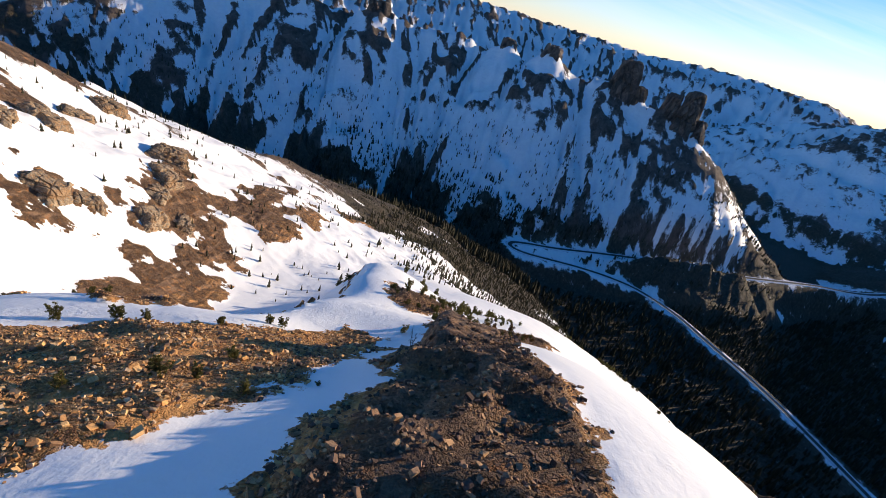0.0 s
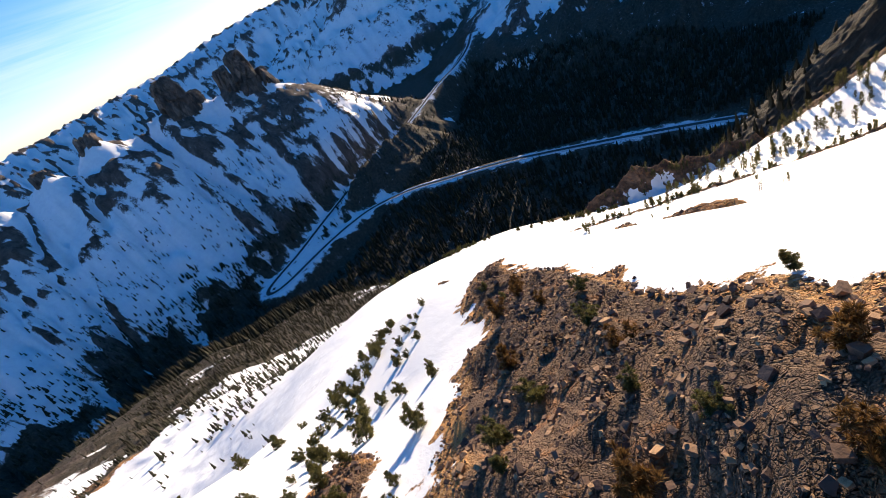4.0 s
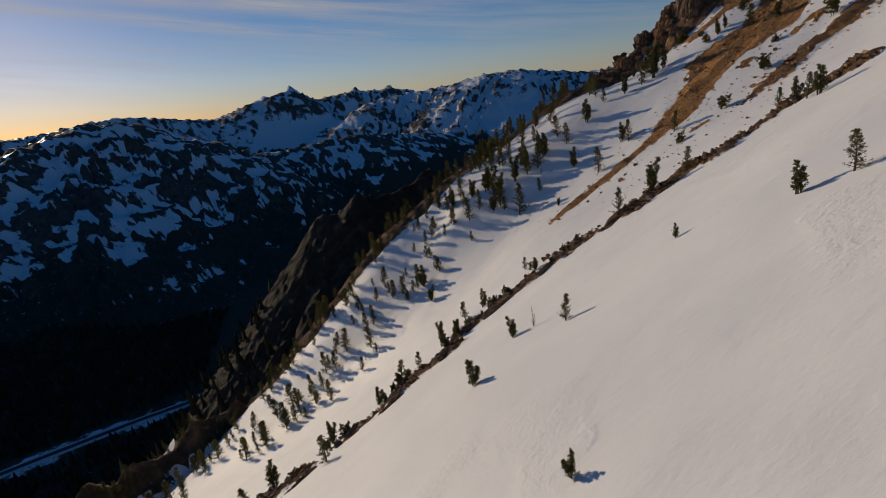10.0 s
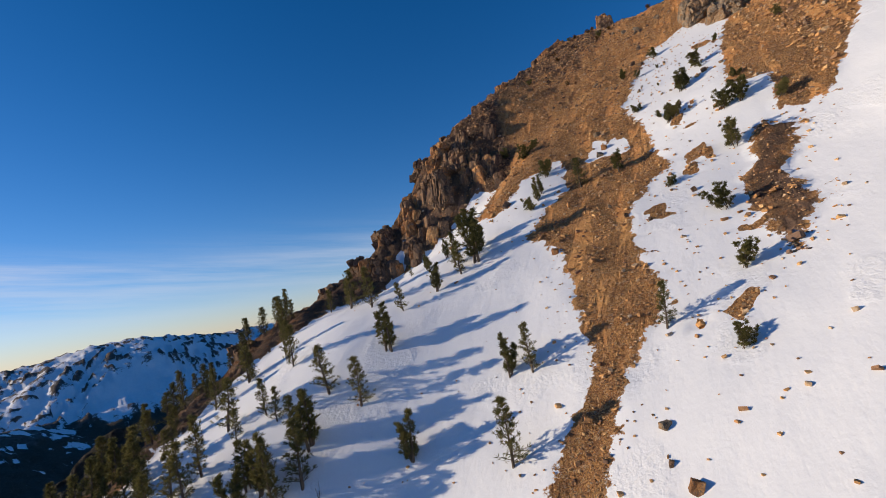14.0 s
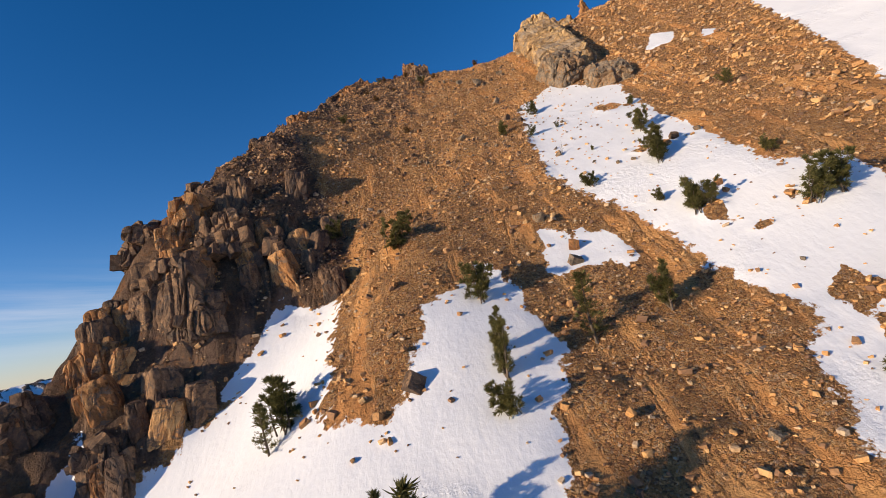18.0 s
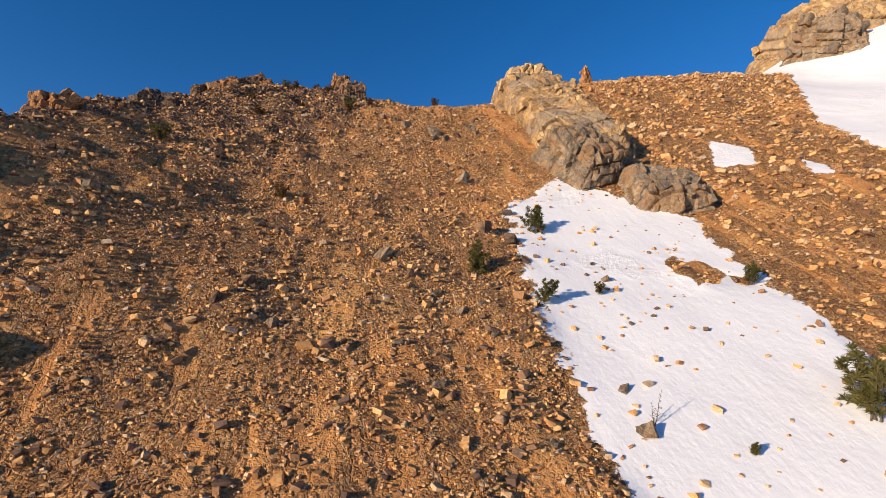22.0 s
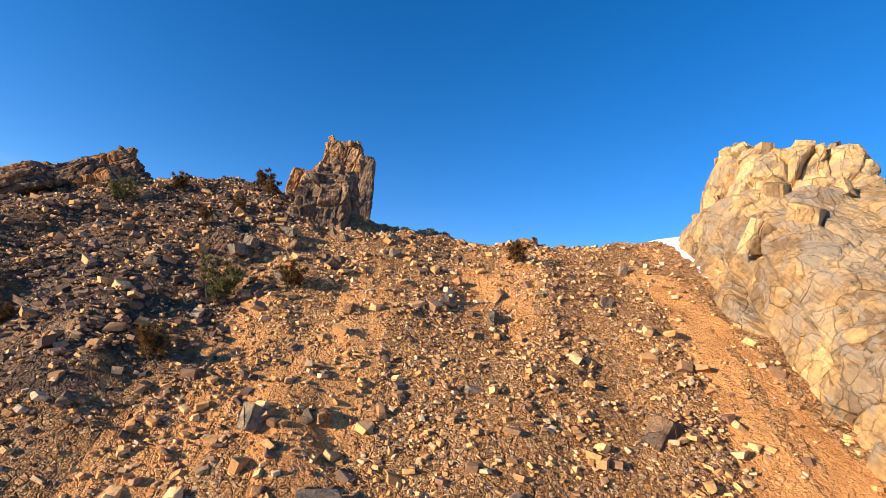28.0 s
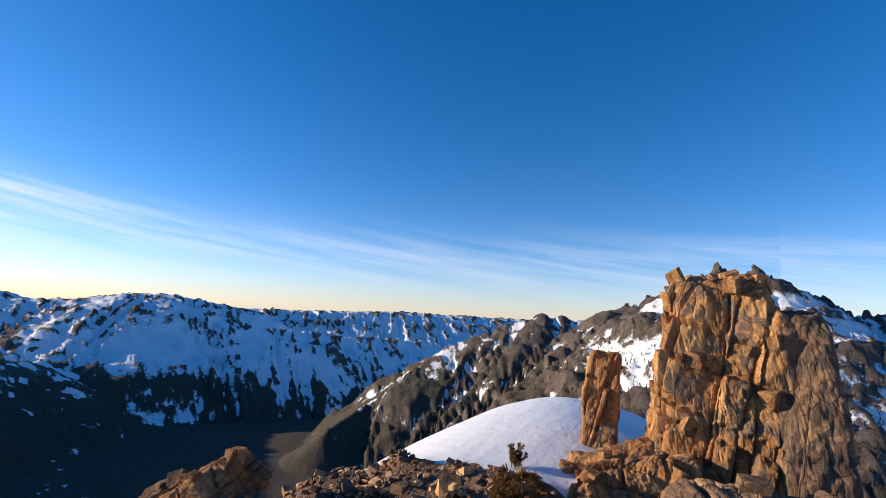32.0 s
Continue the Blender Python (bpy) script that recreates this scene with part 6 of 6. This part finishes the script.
# ---- tracks in the snow ----
def ski_track(line, seed):
    """A pair of ski grooves pressed into the snow, with small raised rims."""
    rng = random.Random(seed)
    pts = []
    for (ax, ay), (bx, by) in zip(line, line[1:]):
        n = max(2, int(math.hypot(bx - ax, by - ay) / 0.5))
        pts += [(ax + (bx - ax) * k / n, ay + (by - ay) * k / n) for k in range(n)]
    xs, ys = np.array([p[0] for p in pts]), np.array([p[1] for p in pts])
    xs, ys = xs + 0.25 * fbm(xs, ys, 7, 2, shift=seed), ys + 0.25 * fbm(xs, ys, 7, 2, shift=seed + 5)
    dx, dy = np.gradient(xs), np.gradient(ys)
    k = np.hypot(dx, dy)
    verts, faces = [], []
    for side in (-0.16, 0.16):
        base = len(verts)
        prof = [(-0.07, -0.03), (-0.04, 0.010), (-0.022, 0.002), (0.022, 0.002), (0.04, 0.010), (0.07, -0.03)]
        for off, lift in prof:
            px, py = xs + (side + off) * dy / k, ys - (side + off) * dx / k
            verts += [Vector((float(a), float(b), float(c) + lift * rng.uniform(0.8, 1.2))) for a, b, c in zip(px, py, surface(px, py)[0])]
        n = len(xs)
        for j in range(len(prof) - 1):
            for i in range(n - 1):
                a = base + j * n + i
                faces.append((a, a + n, a + n + 1, a + 1))
    m = Nodes("packed_snow")
    c = m.ramp(m.noise(0.4, 4, 0.6), [(0.3, (0.66, 0.68, 0.72)), (0.7, (0.80, 0.81, 0.84))])
    mat = m.done(m.surface(c, 0.5, m.bump(m.noise(0.08, 3, 0.6), 0.4, 0.02), 0.2))
    return tagged(new("ski_track", mesh_of("ski_track", verts, faces, mat, True)), "pair of ski grooves pressed into the snow slope", "ski track", "ski tracks")


TRACKS = [[(39.5, 59.5), (40.8, 57.7), (43.4, 55), (44.4, 52), (45.5, 48.8), (45.7, 46.6), (46.2, 41), (46.8, 35)], [(37.4, 61), (38.4, 58.1), (39, 56.5), (39.3, 54.7), (38.2, 53), (37.8, 50.9)], [(41, 45.5), (43, 41), (45.5, 37), (47.6, 31), (50, 24)]]
for n, line in enumerate(TRACKS):
    ski_track(line, n)


# ---- far woods ----
def woods(name, label, count, seed, area, accept, tall):
    """Small conifers too far off to tell apart, as one mesh."""
    rng = np.random.RandomState(seed)
    x, y = area[0] + rng.rand(count) * (area[1] - area[0]), area[2] + rng.rand(count) * (area[3] - area[2])
    z, snow, dark, wood_and_shade = surface(x, y)
    keep = accept(x, y, z, snow, wood_and_shade, rng.rand(count))
    x, y, z = x[keep], y[keep], z[keep]
    n, sides = len(x), 5
    h = tall[0] + rng.rand(n) ** 1.5 * (tall[1] - tall[0])
    w = h * (0.13 + 0.09 * rng.rand(n))
    verts, faces = [], []
    for low, high, wide in ((0.05, 0.62, 1.0), (0.38, 1.0, 0.68)):
        ang = np.arange(sides) * 2 * math.pi / sides + rng.rand(n, 1) * 6.28
        r = w[:, None] * wide * (0.7 + 0.6 * rng.rand(n, sides))
        ring = np.stack([x[:, None] + r * np.cos(ang), y[:, None] + r * np.sin(ang), z[:, None] + h[:, None] * (low + 0.1 * rng.rand(n, sides))], -1)
        tip = np.stack([x + 0.03 * h * rng.randn(n), y + 0.03 * h * rng.randn(n), z + h * high], -1)[:, None]
        block = np.concatenate([ring, tip], 1)
        base = sum(len(v) for v in verts) + np.arange(n)[:, None] * (sides + 1)
        for k in range(sides):
            faces.append(np.concatenate([base + k, base + (k + 1) % sides, base + sides], 1))
        verts.append(block.reshape(-1, 3))
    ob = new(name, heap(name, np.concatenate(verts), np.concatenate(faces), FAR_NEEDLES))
    return tagged(ob, label, "woods", kind="stuff")


woods("valley_woods", "dense dark conifer forest on the valley floor and lower slopes", 26000, 21, (-300, 1000, 250, 1150), lambda x, y, z, snow, wood_and_shade, r: (z < -215) & (r < 1.15 * wood_and_shade) & (line_distance(x, y, ROAD)[0] > 24) & (inside(x, y, [(40, 760), (700, 1060), (980, 1110), (700, 900), (330, 800)]) < 0), (7, 17))
woods("bowl_woods", "scattered small conifers below the snowy bowl", 5200, 22, (-230, 170, 90, 420), lambda x, y, z, snow, wood_and_shade, r: (r < 0.55 + 0.9 * fbm(x, y, 40, 3, 0.6, 5.0)) & (np.hypot(x - 52, y - 12) > 95) & ((x < -12) | (y > 190)), (0.9, 2.8))
woods("shoulder_woods", "dense brown-green conifers on the forested shoulder", 9000, 26, (-60, 170, 130, 420), lambda x, y, z, snow, wood_and_shade, r: (wood_and_shade > 0.45) & (r < 0.8) & (z > -260) & (np.hypot(x - 52, y - 12) > 150), (1.2, 4.0))
woods("east_woods", "dark conifers on the shaded eastern slopes", 5000, 23, (130, 520, -160, 320), lambda x, y, z, snow, wood_and_shade, r: (z < -105) & (r < 0.8), (4, 10))
woods("wall_woods", "scattered dark conifers on the steep shaded northern wall", 9000, 25, (-900, 760, 760, 1260), lambda x, y, z, snow, wood_and_shade, r: (z > -372) & (z < -190) & (line_distance(x, y, ROAD)[0] > 24) & (r < 0.35 + 0.3 * smooth(-180, -320, z) + 1.1 * fbm(x, y, 60, 3, 0.6, 5.0)), (5, 11))
woods("south_woods", "sparse conifers on the snowy southern basin", 7000, 24, (-500, 700, -1300, -300), lambda x, y, z, snow, wood_and_shade, r: (r < 0.5 + 0.8 * fbm(x, y, 120, 3, 0.6, 5.0)), (5, 12))


# ---- highway ----
def road_material():
    m = Nodes("asphalt")
    c = m.ramp(m.noise(2.5, 5, 0.7), [(0.3, (0.035, 0.036, 0.038)), (0.7, (0.075, 0.075, 0.078))])
    return m.done(m.surface(c, 0.8, m.bump(m.noise(0.4, 3, 0.6), 0.3, 0.02), 0.3))


def bank_material():
    m = Nodes("ploughed_snow")
    c = m.ramp(m.noise(3.0, 5, 0.7), [(0.3, (0.55, 0.57, 0.60)), (0.7, (0.84, 0.85, 0.87))])
    return m.done(m.surface(c, 0.6, m.bump(m.noise(1.2, 5, 0.65), 0.7, 0.6), 0.2))


def road(name, label, line, width):
    """A road along a line in the plan, between ploughed snow banks."""
    pts = [Vector((x, y, 0)) for x, y in line]
    fine = []
    for k in range(len(pts) - 1):
        p0, p1, p2, p3 = pts[max(k - 1, 0)], pts[k], pts[k + 1], pts[min(k + 2, len(pts) - 1)]
        for s in range(10):
            t = s / 10
            fine.append(0.5 * ((2 * p1) + (p2 - p0) * t + (2 * p0 - 5 * p1 + 4 * p2 - p3) * t * t + (3 * p1 - p0 - 3 * p2 + p3) * t ** 3))
    zs = height(np.array([p.x for p in fine]), np.array([p.y for p in fine]))
    for _ in range(12):
        zs[1:-1] = (zs[:-2] + zs[1:-1] + zs[2:]) / 3
    ob = tagged(new(name), label, "road", kind="structure")
    for key, mat, profile in (("carriageway", road_material(), [(-0.5, 1.2), (0.5, 1.2)]), ("snow_bank", bank_material(), [(-1.15, -2.0), (-0.85, 1.2), (-0.68, 2.2), (-0.52, 1.0)]), ("snow_bank", bank_material(), [(0.52, 1.0), (0.68, 2.2), (0.85, 1.2), (1.15, -2.0)])):
        verts, faces = [], []
        for k, p in enumerate(fine):
            t = (fine[min(k + 1, len(fine) - 1)] - fine[max(k - 1, 0)]).normalized()
            side = Vector((t.y, -t.x, 0))
            for a, b in profile:
                verts.append(p + side * a * width + Vector((0, 0, zs[k] + b)))
        m = len(profile)
        for k in range(len(fine) - 1):
            for j in range(m - 1):
                faces.append((k * m + j, k * m + j + 1, (k + 1) * m + j + 1, (k + 1) * m + j))
        part(key, mesh_of(key, verts, faces, mat, True), ob)
    return ob


road("highway", "two-lane mountain highway with a hairpin bend between snow banks", [(x, y) for x, y, z in ROAD], 8.0)
